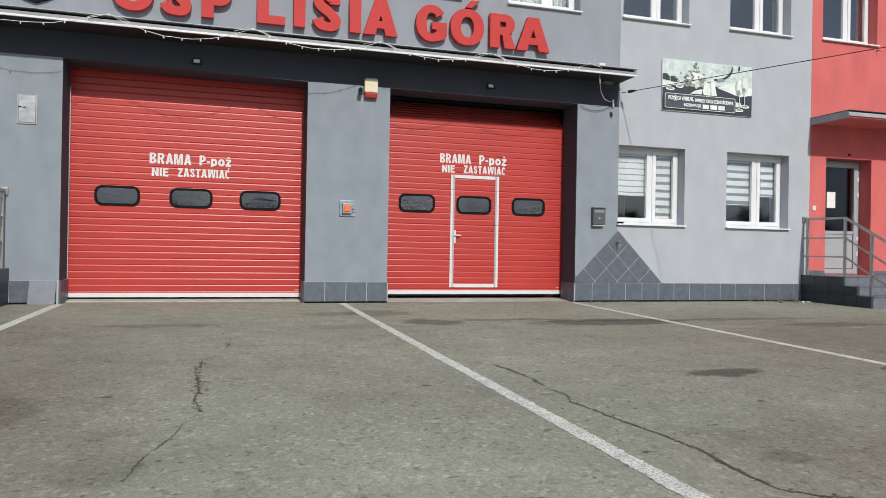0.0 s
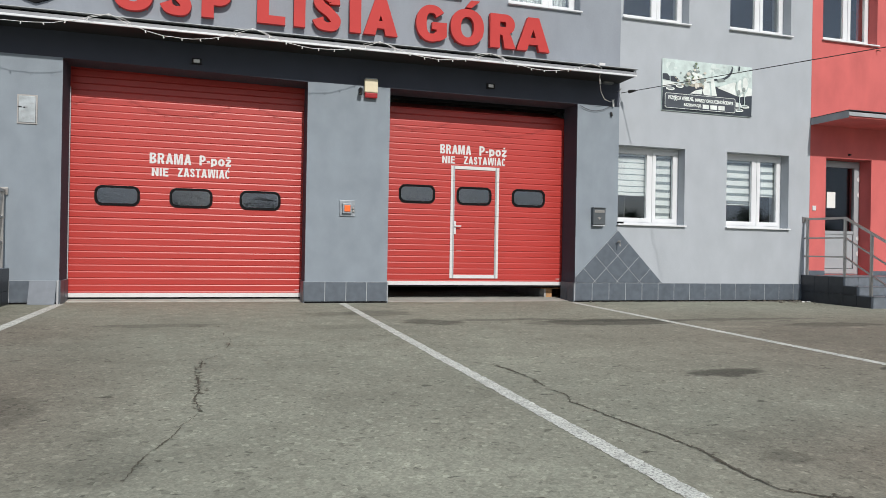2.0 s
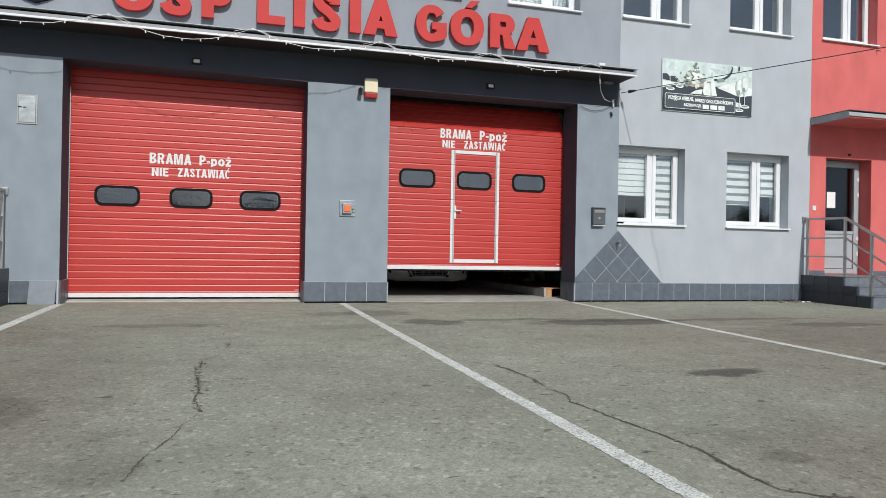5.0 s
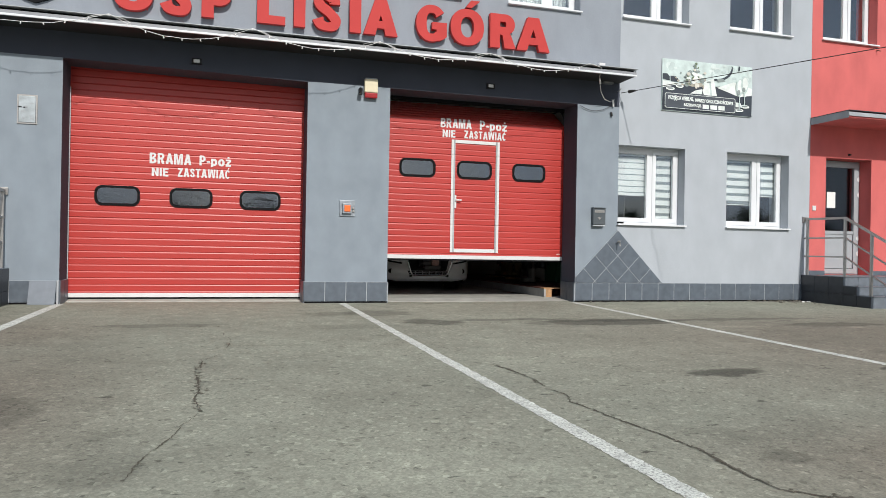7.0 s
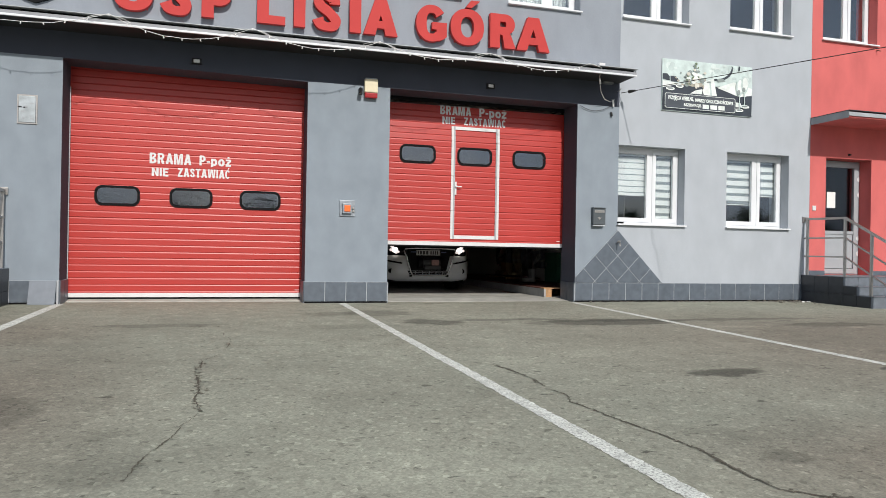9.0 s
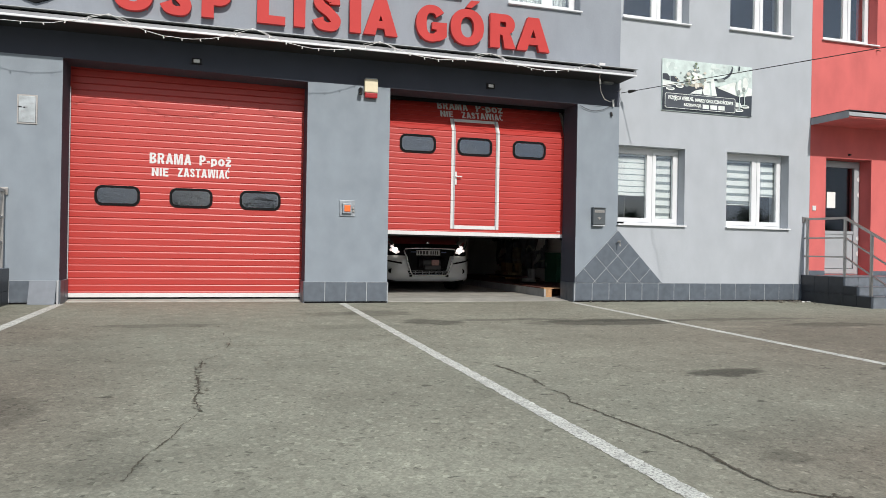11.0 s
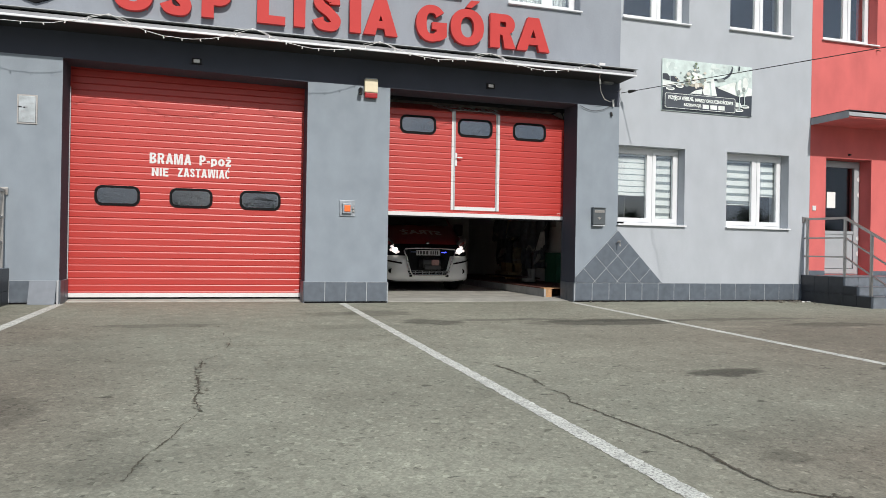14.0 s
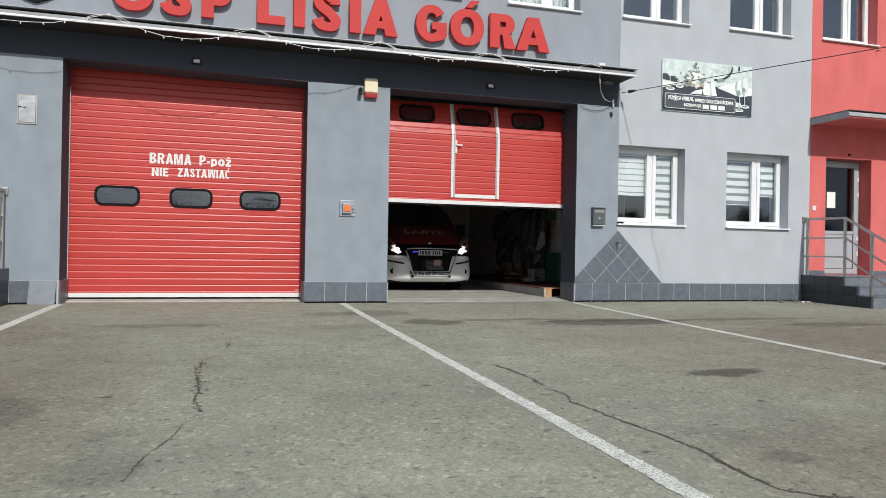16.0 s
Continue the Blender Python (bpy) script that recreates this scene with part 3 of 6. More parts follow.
crack([(-0.14, -7.46), (-0.23, -7.77), (-0.26, -7.98), (-0.29, -8.08), (-0.36, -8.3), (-0.41, -8.62), (-0.42, -8.75)], 0.0042, 18, "fine branch of the ragged asphalt crack", 0.12, 0.22)
crack([(-0.02, -4.56), (0.04, -4.6), (0.0, -4.72)], 0.012, 8, "short crack across the asphalt", 0.4)
crack([(-0.45, -4.7), (0.05, -4.72), (0.45, -4.76), (0.9, -4.78), (1.3, -4.84)], 0.004, 9, "hairline crack across the asphalt", 0.0, 0.3)
crack([(-0.42, -3.05), (-0.2, -3.12), (0.0, -3.16)], 0.014, 10, "short crack across the asphalt", 0.2)
crack([(0.0, -6.4), (0.12, -6.44), (0.2, -6.42)], 0.006, 41, "short gash in the asphalt", 0.2)
crack([(2.2, -3.0), (2.6, -3.1), (2.9, -3.02), (3.3, -3.15), (4.0, -3.05)], 0.009, 31, "dark seam across the asphalt before the open gate", 0.12, 0.45)
crack([(4.2, -2.8), (5.2, -2.84), (5.9, -2.95), (6.6, -3.05), (7.4, -3.25), (8.0, -3.5)], 0.009, 32, "dark seam across the asphalt before the office", 0.12, 0.45)
crack([(1.6, -0.22), (2.4, -0.3), (3.4, -0.2), (4.6, -0.26), (6.0, -0.2)], 0.006, 34, "fine seam along the gate threshold", 0.1, 0.4)
crack([(6.4, -0.6), (7.6, -0.75), (8.8, -0.7), (10.4, -0.9)], 0.01, 33, "fine seam along the asphalt by the wall", 0.05, 0.3)
crack([(1.95, -4.1), (2.05, -4.9), (2.12, -5.4)], 0.004, 35, "hairline crack beside the white bay line", 0.03, 0.4)
crack([(2.18, -6.1), (2.27, -6.4), (2.3, -6.87), (2.26, -7.2)], 0.0115, 5, "ragged crack beside the white bay line", 0.3, 0.08)
crack([(2.26, -7.2), (2.29, -7.42), (2.27, -7.54), (2.21, -7.63), (2.24, -7.75), (2.29, -8.18), (2.35, -8.54), (2.37, -8.82), (2.33, -9.14), (2.33, -9.43), (2.45, -9.52), (2.7, -9.7)], 0.0082, 6, "long ragged crack beside the white bay line", 0.22, 0.06)


# ---- the building ----
OPEN_1, OPEN_2, LINTEL = (-2.425, 1.225), (2.615, 6.16), 3.668
W_LOW = ((7.03, 8.49), (9.455, 10.96))
W_UP = ((7.08, 8.53), (9.475, 10.955))
THICK = 0.55


def lintel_rise(x):
    return 0.05 if x < OPEN_1[0] else 0.05 - 0.058 * (x - OPEN_1[0]) / (OPEN_1[1] - OPEN_1[0])


def build_shell():
    holes = [(*OPEN_1, -1, LINTEL), (*OPEN_2, -1, LINTEL), (4.75, 6.18, 5.36, 7.0), (2.42, 3.85, 5.33, 7.0), (0.1, 1.5, 5.33, 7.0), (-2.3, -0.9, 5.33, 7.0)]
    bm = pierced(-9.0, 7.03, -0.1, 8.2, 0, THICK, holes, (LINTEL, 4.12))
    bm.normal_update()
    for v in bm.verts:
        if abs(v.co.z - LINTEL) < 0.001 and v.co.x < 1.3:
            v.co.z += lintel_rise(v.co.x)
    for f in bm.faces:
        c = f.calc_center_median()
        band = c.y < 0.001 and LINTEL - 0.01 < c.z < 4.12 and c.z > LINTEL + 0.04
        reveal = 0.1 < c.y < THICK - 0.1 and c.z < LINTEL + 0.05 and c.x > -3
        f.material_index = 1 if band or reveal else 2 if c.z > 4.12 else 0
    thing("wall_garage", bm, [M["render_grey"], M["render_dark"], M["render_upper"]], "grey rendered front wall of the fire station", "wall", kind="structure")
    holes = [(*W_LOW[0], 1.46, 2.966), (*W_LOW[1], 1.46, 2.966), (*W_UP[0], 5.37, 6.9), (*W_UP[1], 5.39, 6.9)]
    thing("wall_office", pierced(7.03, 11.49, -0.1, 8.2, 0.004, THICK, holes), M["render_light"], "light grey rendered office wall", "wall", kind="structure")
    holes = [(11.90, 13.10, 0.54, 2.985), (11.76, 13.2, 5.42, 6.9)]
    thing("wall_red", pierced(11.49, 19.0, -0.1, 8.2, 0.0, THICK, holes), M["render_red"], "red rendered stairwell wall", "wall", kind="structure")
    thing("roof", box(-9.2, 19.2, -0.25, 11, 8.2, 8.45), M["sheet_dark"], "dark flat roof edge", "roof", kind="structure")
    # garage hall
    bm = bmesh.new()
    prof = [(0.16, -0.02), (0.2, 0.007), (0.6, 0.036), (1.0, 0.04), (9.5, 0.04)]
    for xa, xb in ((-8.9, OPEN_1[0]), (*OPEN_1,), (OPEN_1[1], OPEN_2[0]), (*OPEN_2,), (OPEN_2[1], 7.3)):
        inner = (xa, xb) in (OPEN_1, OPEN_2)
        pr = ([(0.36, -0.02), (0.38, 0.018)] + prof[2:] if (xa, xb) == OPEN_1 else prof) if inner else [(0.552, -0.02)] + prof[2:]
        ra, rb = [bm.verts.new((xa, y, z)) for y, z in pr], [bm.verts.new((xb, y, z)) for y, z in pr]
        for k in range(len(pr) - 1):
            bm.faces.new((ra[k], rb[k], rb[k + 1], ra[k + 1]))
    g = bmesh.ops.extrude_face_region(bm, geom=bm.faces[:])
    bmesh.ops.translate(bm, verts=[q for q in g["geom"] if isinstance(q, bmesh.types.BMVert)], vec=(0, 0, -0.1))
    thing("floor", bm, M["concrete"], "grey concrete garage floor", "floor", kind="structure")
    thing("wall_hall_back", box(-8.9, 7.5, 9.5, 9.7, -0.1, 4.6), M["inner"], "plastered back wall of the garage hall", "wall", kind="structure")
    thing("wall_hall_right", box(7.3, 7.5, 0.93, 9.5, -0.1, 4.6), M["inner"], "plastered side wall of the garage hall", "wall", kind="structure")
    # added return wall, kept dark: stops window light leaking into the hall
    bm = box(7.0, 7.03, THICK, 0.9, -0.1, 4.6)
    box(7.0, 7.52, 0.901, 0.929, -0.1, 4.6, bm=bm)
    thing("wall_hall_corner", bm, M["room"], "added corner wall closing the hall off from the office", "wall", kind="structure")
    thing("wall_hall_left", box(-9.0, -8.8, THICK, 9.5, -0.1, 4.6), M["inner"], "plastered side wall of the garage hall", "wall", kind="structure")
    thing("ceiling", box(-9.0, 7.5, THICK, 9.7, 4.6, 4.8), M["inner"], "plain garage hall ceiling", "ceiling", kind="structure")
    thing("wall_hall_pier", box(6.0, 6.45, 8.6, 9.5, 0.04, 4.6, 0.01), M["inner"], "plastered pier in the garage hall", "pillar", kind="structure")
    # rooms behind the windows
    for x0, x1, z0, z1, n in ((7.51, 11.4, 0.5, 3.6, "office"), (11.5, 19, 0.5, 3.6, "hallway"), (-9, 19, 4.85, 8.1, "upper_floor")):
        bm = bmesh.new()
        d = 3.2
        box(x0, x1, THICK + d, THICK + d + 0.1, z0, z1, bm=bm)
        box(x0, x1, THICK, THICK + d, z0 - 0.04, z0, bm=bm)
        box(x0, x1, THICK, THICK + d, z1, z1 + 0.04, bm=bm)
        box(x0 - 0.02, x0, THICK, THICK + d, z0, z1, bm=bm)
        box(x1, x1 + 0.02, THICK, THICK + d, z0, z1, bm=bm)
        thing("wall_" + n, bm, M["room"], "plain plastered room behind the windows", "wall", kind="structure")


build_shell()


def tile_rows():
    """Base course of slate tiles: grout bed as the piece of the setting, each tile a part."""
    h = 0.355
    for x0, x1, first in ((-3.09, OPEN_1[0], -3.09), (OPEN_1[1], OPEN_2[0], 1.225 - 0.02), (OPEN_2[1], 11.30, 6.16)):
        bed = thing("plinth", box(x0 - 0.012, x1 + 0.012, -0.0165, -0.001, 0.028, h), M["grout"], "slate-grey tiled plinth along the wall base", "plinth", kind="structure")
        # black strip stands in for the shadow line at the plinth foot
        thing("foot_shade", box(x0, x1, -0.008, -0.001, -0.05, 0.0275), M["rubber"], "black strip under the tiled plinth for its shadow line", "joint", kind="structure")
        step = 0.3525
        x = first
        while x < x1 - 0.03:
            a, b = max(x, x0 - 0.012), min(x + step, x1 + 0.012)
            part("tile", box(a + (0.0055 if a > x0 - 0.011 else -0.003), b - (0.0055 if b < x1 + 0.011 else -0.003), -0.021, -0.017, 0.03, h - 0.004, 0.0015), M["tile"], bed)
            x += step
    # reveals of the gate openings
    for x, s in ((OPEN_1[0], 1), (OPEN_1[1], -1), (OPEN_2[0], 1), (OPEN_2[1], -1)):
        bed = thing("plinth", box(min(x, x + s * 0.011), max(x, x + s * 0.011), 0.004, THICK - 0.004, -0.04, h), M["grout"], "slate-grey tiled plinth in the gate reveal", "plinth", kind="structure")
        for y in (0.0, 0.28):
            xa, xb = sorted((x + s * 0.0115, x + s * 0.02))
            part("tile", box(xa, xb, y + 0.006, min(y + 0.274, THICK - 0.006), -0.035, h, 0.002), M["tile"], bed)


def tile_triangle():
    """Gable-shaped patch of square tiles laid on edge."""
    top, base, left, cx = 1.347, 0.36, 6.165, 7.036
    k = 0.985

    def clip(poly, inside, cut):
        out = []
        for p, q in zip(poly, poly[1:] + poly[:1]):
            if inside(p):
                out.append(p)
            if inside(p) != inside(q):
                out.append(cut(p, q))
        return out

    def half(poly, n, c):
        d = lambda p: n[0] * p[0] + n[1] * p[1] - c
        return clip(poly, lambda p: d(p) <= 0, lambda p, q: (p[0] + (q[0] - p[0]) * d(p) / (d(p) - d(q)), p[1] + (q[1] - p[1]) * d(p) / (d(p) - d(q))))

    def trimmed(poly):
        for n, c in (((1, k), cx + k * top), ((-1, k), -cx + k * top), ((0, -1), -base), ((-1, 0), -left)):
            poly = half(poly, n, c) if len(poly) > 2 else poly
        return poly

    bed = thing("plinth_gable", plate(trimmed([(5, 0), (9, 0), (9, 2), (5, 2)]), -0.0155, -0.001), M["grout"], "gable-shaped patch of slate tiles on the wall", "tiled patch", kind="structure")
    s = 0.335
    for i in range(8):
        for j in range(8):
            # lattice square with its upper corner on the gable's apex
            ax, az = cx + (i - j) * s * 0.705, top - (i + j) * s * 0.715
            e = s * 0.705 - 0.007
            f = s * 0.715 - 0.007
            poly = trimmed([(ax, az - 0.007), (ax - e, az - 0.007 - f), (ax, az - 0.007 - 2 * f), (ax + e, az - 0.007 - f)][::-1])
            area = sum(p[0] * q[1] - q[0] * p[1] for p, q in zip(poly, poly[1:] + poly[:1])) / 2 if len(poly) > 2 else 0
            if abs(area) > 0.0002:
                part("tile", plate(poly, -0.02, -0.016), M["tile"], bed)


# ---- canopies ----
def build_canopies():
    d, z0, z1, x0, x1 = 0.61, 4.115, 4.235, -9.0, 7.0
    c = empty("canopy", (0, 0, 0), "flat canopy with a pale metal fascia over the gates", "canopy", kind="structure")
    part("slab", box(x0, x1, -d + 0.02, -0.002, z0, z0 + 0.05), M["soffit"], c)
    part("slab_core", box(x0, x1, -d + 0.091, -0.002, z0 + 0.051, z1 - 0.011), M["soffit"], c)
    part("fascia", box(x0, x1 + 0.01, -d - 0.004, -d + 0.019, z0 + 0.02, z0 + 0.068, 0.003), M["fascia_grey"], c, "grey sheet metal fascia")
    part("fascia_lip", box(x0, x1 + 0.012, -d - 0.016, -d + 0.019, z0 - 0.012, z0 + 0.0195, 0.004), M["pvc"], c, "white lower lip of the fascia")
    # the shade in the gap under the flashing is put into this black
    part("upper_fascia", box(x0, x1 + 0.004, -d + 0.07, -d + 0.09, z0 + 0.051, z1 - 0.011, 0.002), M["rubber"], c, "recessed strip, black in place of the gap's shadow")
    part("flashing", box(x0, x1 + 0.03, -d - 0.03, -0.002, z1 - 0.006, z1 + 0.006, 0.002), M["sheet_white"], c, "pale drip flashing")
    part("end_trim", box(x1 + 0.0005, x1 + 0.012, -d + 0.02, -0.002, z0, z1 - 0.03), M["sheet_dark"], c)
    thing("junction_box", box(6.32, 6.44, -0.5, -0.4, z1 + 0.0145, z1 + 0.09, 0.006), M["white"], "small white junction box on the canopy edge", "junction box")
    thing("cable_duct", box(6.66, 6.85, -0.09, -0.004, 4.075, 4.113, 0.005), M["mail_grey"], "short pale cable duct under the canopy", "cable duct")
    r = empty("entrance_canopy", (0, 0, 0), "flat canopy over the red entrance with a grey metal edge", "canopy", kind="structure")
    part("slab", box(11.50, 14.6, -0.93, -0.002, 3.64, 3.70), M["render_red"], r, "red rendered underside")
    part("side_trim", box(11.485, 11.499, -0.945, -0.002, 3.63, 3.765, 0.002), M["fascia_grey"], r, "grey sheet metal side")
    part("fascia", box(11.485, 14.6, -0.96, -0.946, 3.665, 3.74, 0.003), M["sheet_white"], r, "pale sheet metal edge")
    part("flashing", box(11.48, 14.6, -0.965, -0.002, 3.766, 3.78, 0.002), M["sheet_dark"], r)
    thing("wall_lamp", box(12.46, 12.51, -0.05, -0.002, 3.05, 3.085, 0.008), M["black"], "small dark fitting over the entrance door", "wall lamp")


# ---- windows ----
def window(name, x0, x1, z0, z1, depth, split, label, blinds=(), sill_z=0.05, curtain=False):
    """Two-light white plastic window set back in its reveal."""
    w = empty(name, ((x0 + x1) / 2, depth, z0), label, "window", kind="structure")
    ox, oy, oz = w.location

    def add(n, bm, m, parent=w, lab=""):
        bmesh.ops.translate(bm, verts=bm.verts, vec=(-ox, -oy, -oz))
        return part(n, bm, m, parent, lab)

    y = depth
    add("window_frame", frame_bars(x0, x1, z0 + 0.02, z1, 0.06, y, y + 0.07), M["pvc"])
    xm = x0 + (x1 - x0) * split
    add("mullion", box(xm - 0.035, xm + 0.035, y - 0.004, y + 0.07, z0 + 0.08, z1 - 0.06, 0.004), M["pvc"])
    for a, b in ((x0 + 0.05, xm - 0.025), (xm + 0.025, x1 - 0.05)):
        add("sash", frame_bars(a, b, z0 + 0.07, z1 - 0.05, 0.075, y - 0.018, y + 0.045), M["pvc"])
        p = add("pane", box(a + 0.07, b - 0.07, y + 0.012, y + 0.018, z0 + 0.14, z1 - 0.12), M["glass"])
        p.visible_shadow = False
    add("window_sill", box(x0 - 0.02, x1 + 0.02, -0.06, y - 0.002, z0 - 0.012, z0 + 0.015, 0.004), M["pvc"], w, "white sheet metal sill")
    for a, b, bottom, sheer in blinds:
        bl = add("blind", box(a, b, y + 0.075, y + 0.095, z1 - 0.16, z1 - 0.08, 0.004), M["blind"], w, "day and night roller blind")
        z = z1 - 0.16
        k = 0
        while z > bottom + 0.02:
            h = 0.095 if k % 2 else sheer
            lo = max(bottom, z - h)
            slat = part("band", box(a + 0.01 - ox, b - 0.01 - ox, y + 0.083 - oy, y + 0.085 - oy, lo - oz, z - oz), M["blind" if k % 2 else "blind_sheer"], bl)
            z = lo
            k += 1
        part("bottom_rail", box(a + 0.01 - ox, b - 0.01 - ox, y + 0.078 - oy, y + 0.092 - oy, bottom - 0.02 - oz, bottom - oz), M["blind"], bl)
    if curtain:
        bm = bmesh.new()
        n = 90
        rows = []
        for zz in (z0 + 0.1, z1):
            rows.append([bm.verts.new((x0 + 0.1 + (x1 - x0 - 0.2) * i / n, y + 0.2 + 0.025 * math.sin(i * 0.9) + 0.01 * math.sin(i * 2.3), zz)) for i in range(n + 1)])
        for i in range(n):
            bm.faces.new((rows[0][i], rows[0][i + 1], rows[1][i + 1], rows[1][i]))
        g = bmesh.ops.extrude_face_region(bm, geom=bm.faces[:])
        bmesh.ops.translate(bm, verts=[v for v in g["geom"] if isinstance(v, bmesh.types.BMVert)], vec=(0, 0.004, 0))
        add("curtain", bm, M["blind"], w, "white net curtain")
    return w


def build_windows():
    y = 0.23
    a, b = W_LOW[0]
    w1 = window("window_1", a, b, 1.46, 2.966, y, 0.58, "white plastic office window with striped blinds", [(a + 0.12, a + 0.80, 2.06, 0.02), (a + 0.92, b - 0.1, 1.56, 0.06)])
    part("sill_cap", box(-0.74, -0.62, -0.27, -0.2, 0.018, 0.05, 0.004), M["rubber"], w1, "black sill end cap")
    a, b = W_LOW[1]
    window("window_2", a, b, 1.46, 2.966, y, 0.58, "white plastic office window with striped blinds", [(a + 0.12, a + 0.80, 1.96, 0.06), (a + 0.92, b - 0.1, 2.15, 0.06)])
    window("window_3", *W_UP[0], 5.37, 6.9, y, 0.58, "white plastic upstairs window")
    window("window_4", *W_UP[1], 5.39, 6.9, y, 0.58, "white plastic upstairs window")
    window("window_5", 11.76, 13.2, 5.42, 6.9, y, 0.58, "white plastic upstairs window in the red wall")
    window("window_6", 4.75, 6.18, 5.36, 7.0, y, 0.6, "white plastic upstairs window with a net curtain", curtain=True)
    for i, (a, b) in enumerate(((2.42, 3.85), (0.1, 1.5), (-2.3, -0.9))):
        window("window_%d" % (7 + i), a, b, 5.33, 7.0, y, 0.5, "white plastic upstairs window over the sign")


# ---- sectional gates ----
SECTION, GATE_Y, RIB = 0.642, 0.575, 0.107


def rib_profile(lo, hi):
    """Ribbed front of a section between two heights: y and z."""
    pts = [(0.0, lo)]
    k = 0
    while k * RIB < hi:
        z = k * RIB
        for y, dz in ((0.0, 0.002), (0.0, 0.078), (0.0015, 0.0845), (0.0042, 0.0925), (0.009, 0.099), (0.009, 0.1015), (0.0, 0.1055)):
            if lo < z + dz < hi:
                pts.append((y, z + dz))
        k += 1
    pts.append((0.0, hi))
    return pts


def ribbed(bm, x0, x1, lo, hi):
    prof = rib_profile(lo, hi)
    a = [bm.verts.new((x0, y, z)) for y, z in prof] + [bm.verts.new((x0, 0.04, hi)), bm.verts.new((x0, 0.04, lo))]
    b = [bm.verts.new((x1, y, z)) for y, z in prof] + [bm.verts.new((x1, 0.04, hi)), bm.verts.new((x1, 0.04, lo))]
    n = len(a)
    for i in range(n):
        j = (i + 1) % n
        bm.faces.new((a[i], b[i], b[j], a[j]))
    bm.faces.new(a[::-1])
    bm.faces.new(b)


def gate(name, x0, x1, label, windows, words, door=None):
    """A gate of six ribbed sections; each section's origin is its lower edge."""
    g = empty(name, (0, GATE_Y, 0.065), label, "garage door", "sectional gates")
    secs = []
    zb = 0.065
    for k in range(6):
        lo, hi = (0.07 if k == 0 else 0.001), SECTION - 0.001
        bm = bmesh.new()
        holes = []
        if k == 2:
            holes = windows
        if holes:
            wz0, wz1 = holes[0][2] - zb - 2 * SECTION + 0.036, holes[0][3] - zb - 2 * SECTION - 0.036
            cuts = [x0] + [v for h in holes for v in (h[0] + 0.036, h[1] - 0.036)] + [x1]
            for i in range(0, len(cuts), 2):
                ribbed(bm, cuts[i], cuts[i + 1], lo, hi)
            for a, b, _, _ in holes:
                ribbed(bm, a + 0.036, b - 0.036, lo, wz0)
                ribbed(bm, a + 0.036, b - 0.036, wz1, hi)
        else:
            ribbed(bm, x0, x1, lo, hi)
        s = part("section", bm, M["gate_red"], g)
        s.location = (0, 0, k * SECTION)
        for a, b, c, d in holes:
            w, h, mid = b - a, d - c, ((a + b) / 2, (wz0 + wz1) / 2)
            part("window_rim", ring(rounded(w + 0.012, h + 0.012, 0.115), rounded(w - 0.066, h - 0.066, 0.085), -0.016, -0.0005, mid), M["rubber"], s, "black rounded rubber rim")
            part("pane", plate(rounded(w - 0.062, h - 0.062, 0.085), -0.006, -0.003, mid), M["glass_dark"], s)
        if k == 0:
            part("bottom_bar", box(x0, x1, -0.004, 0.042, 0.0, 0.069, 0.003), M["white"], s, "white bottom bar")
            part("seal", box(x0, x1, 0.006, 0.03, -0.028, -0.0005, 0.006), M["rubber"], s, "black rubber seal")
        if door:
            a, b, c, d = door
            base = k * SECTION + zb
            z0_, z1_ = max(c - base, 0.002), min(d - base, SECTION - 0.002)
            if z1_ > z0_:
                for xa, xb in ((a, a + 0.075), (b - 0.075, b)):
                    bm = box(xa, xb, -0.012, -0.0005, z0_, z1_, 0.003)
                    part("door_frame", bm, M["white"], s, "white wicket door frame")
                    inner = (xa + 0.045, xa + 0.072) if xa == a else (xb - 0.072, xb - 0.045)
                    part("leaf_edge", box(inner[0], inner[1], -0.019, -0.0125, z0_, z1_, 0.002), M["sheet_white"], s)
                if base <= c < base + SECTION:
                    part("door_frame", box(a + 0.0755, b - 0.0755, -0.0115, -0.0005, z0_, z0_ + 0.065, 0.003), M["white"], s, "white wicket door threshold")
                if base <= d < base + SECTION:
                    part("door_frame", box(a + 0.0755, b - 0.0755, -0.0115, -0.0005, z1_ - 0.06, z1_, 0.003), M["white"], s, "white wicket door head")
            if base < 1.12 < base + SECTION:
                hz = 1.12 - base
                xh = a + 0.085
                part("handle_plate", box(xh - 0.02, xh + 0.018, -0.03, -0.0195, hz - 0.12, hz + 0.12, 0.005), M["white"], s, "white handle plate")
                bm = cyl((xh, -0.03, hz + 0.03), (xh, -0.06, hz + 0.03), 0.012)
                box(xh - 0.012, xh + 0.11, -0.07, -0.052, hz + 0.018, hz + 0.042, 0.006, bm=bm)
                part("handle", bm, M["white"], s, "white lever handle")
        if words and k == 3:
            base = zb + 3 * SECTION
            for txt, a, b, c, d in words:
                part("lettering", painted(txt, a, b, c - base, d - base), M["white"], s, "white painted words " + txt)
        if k == 0:
            part("badge", box(x1 - 0.14, x1 - 0.07, -0.003, -0.0005, 0.115, 0.125), M["white"], s)
        secs.append(s)
    return g, secs


LIFT = [(0, 0.045), (0.5, 0.076), (1, 0.113), (1.5, 0.158), (2, 0.212), (2.5, 0.264), (3, 0.314), (3.5, 0.362), (4, 0.409), (6.5, 0.632), (7, 0.69), (7.5, 0.755), (8, 0.825), (8.5, 0.886), (9, 0.937), (11.5, 1.169), (12, 1.219), (12.5, 1.268), (13, 1.332), (13.5, 1.4), (14, 1.468), (14.5, 1.535), (15, 1.598), (15.5, 1.65), (16, 1.699)]
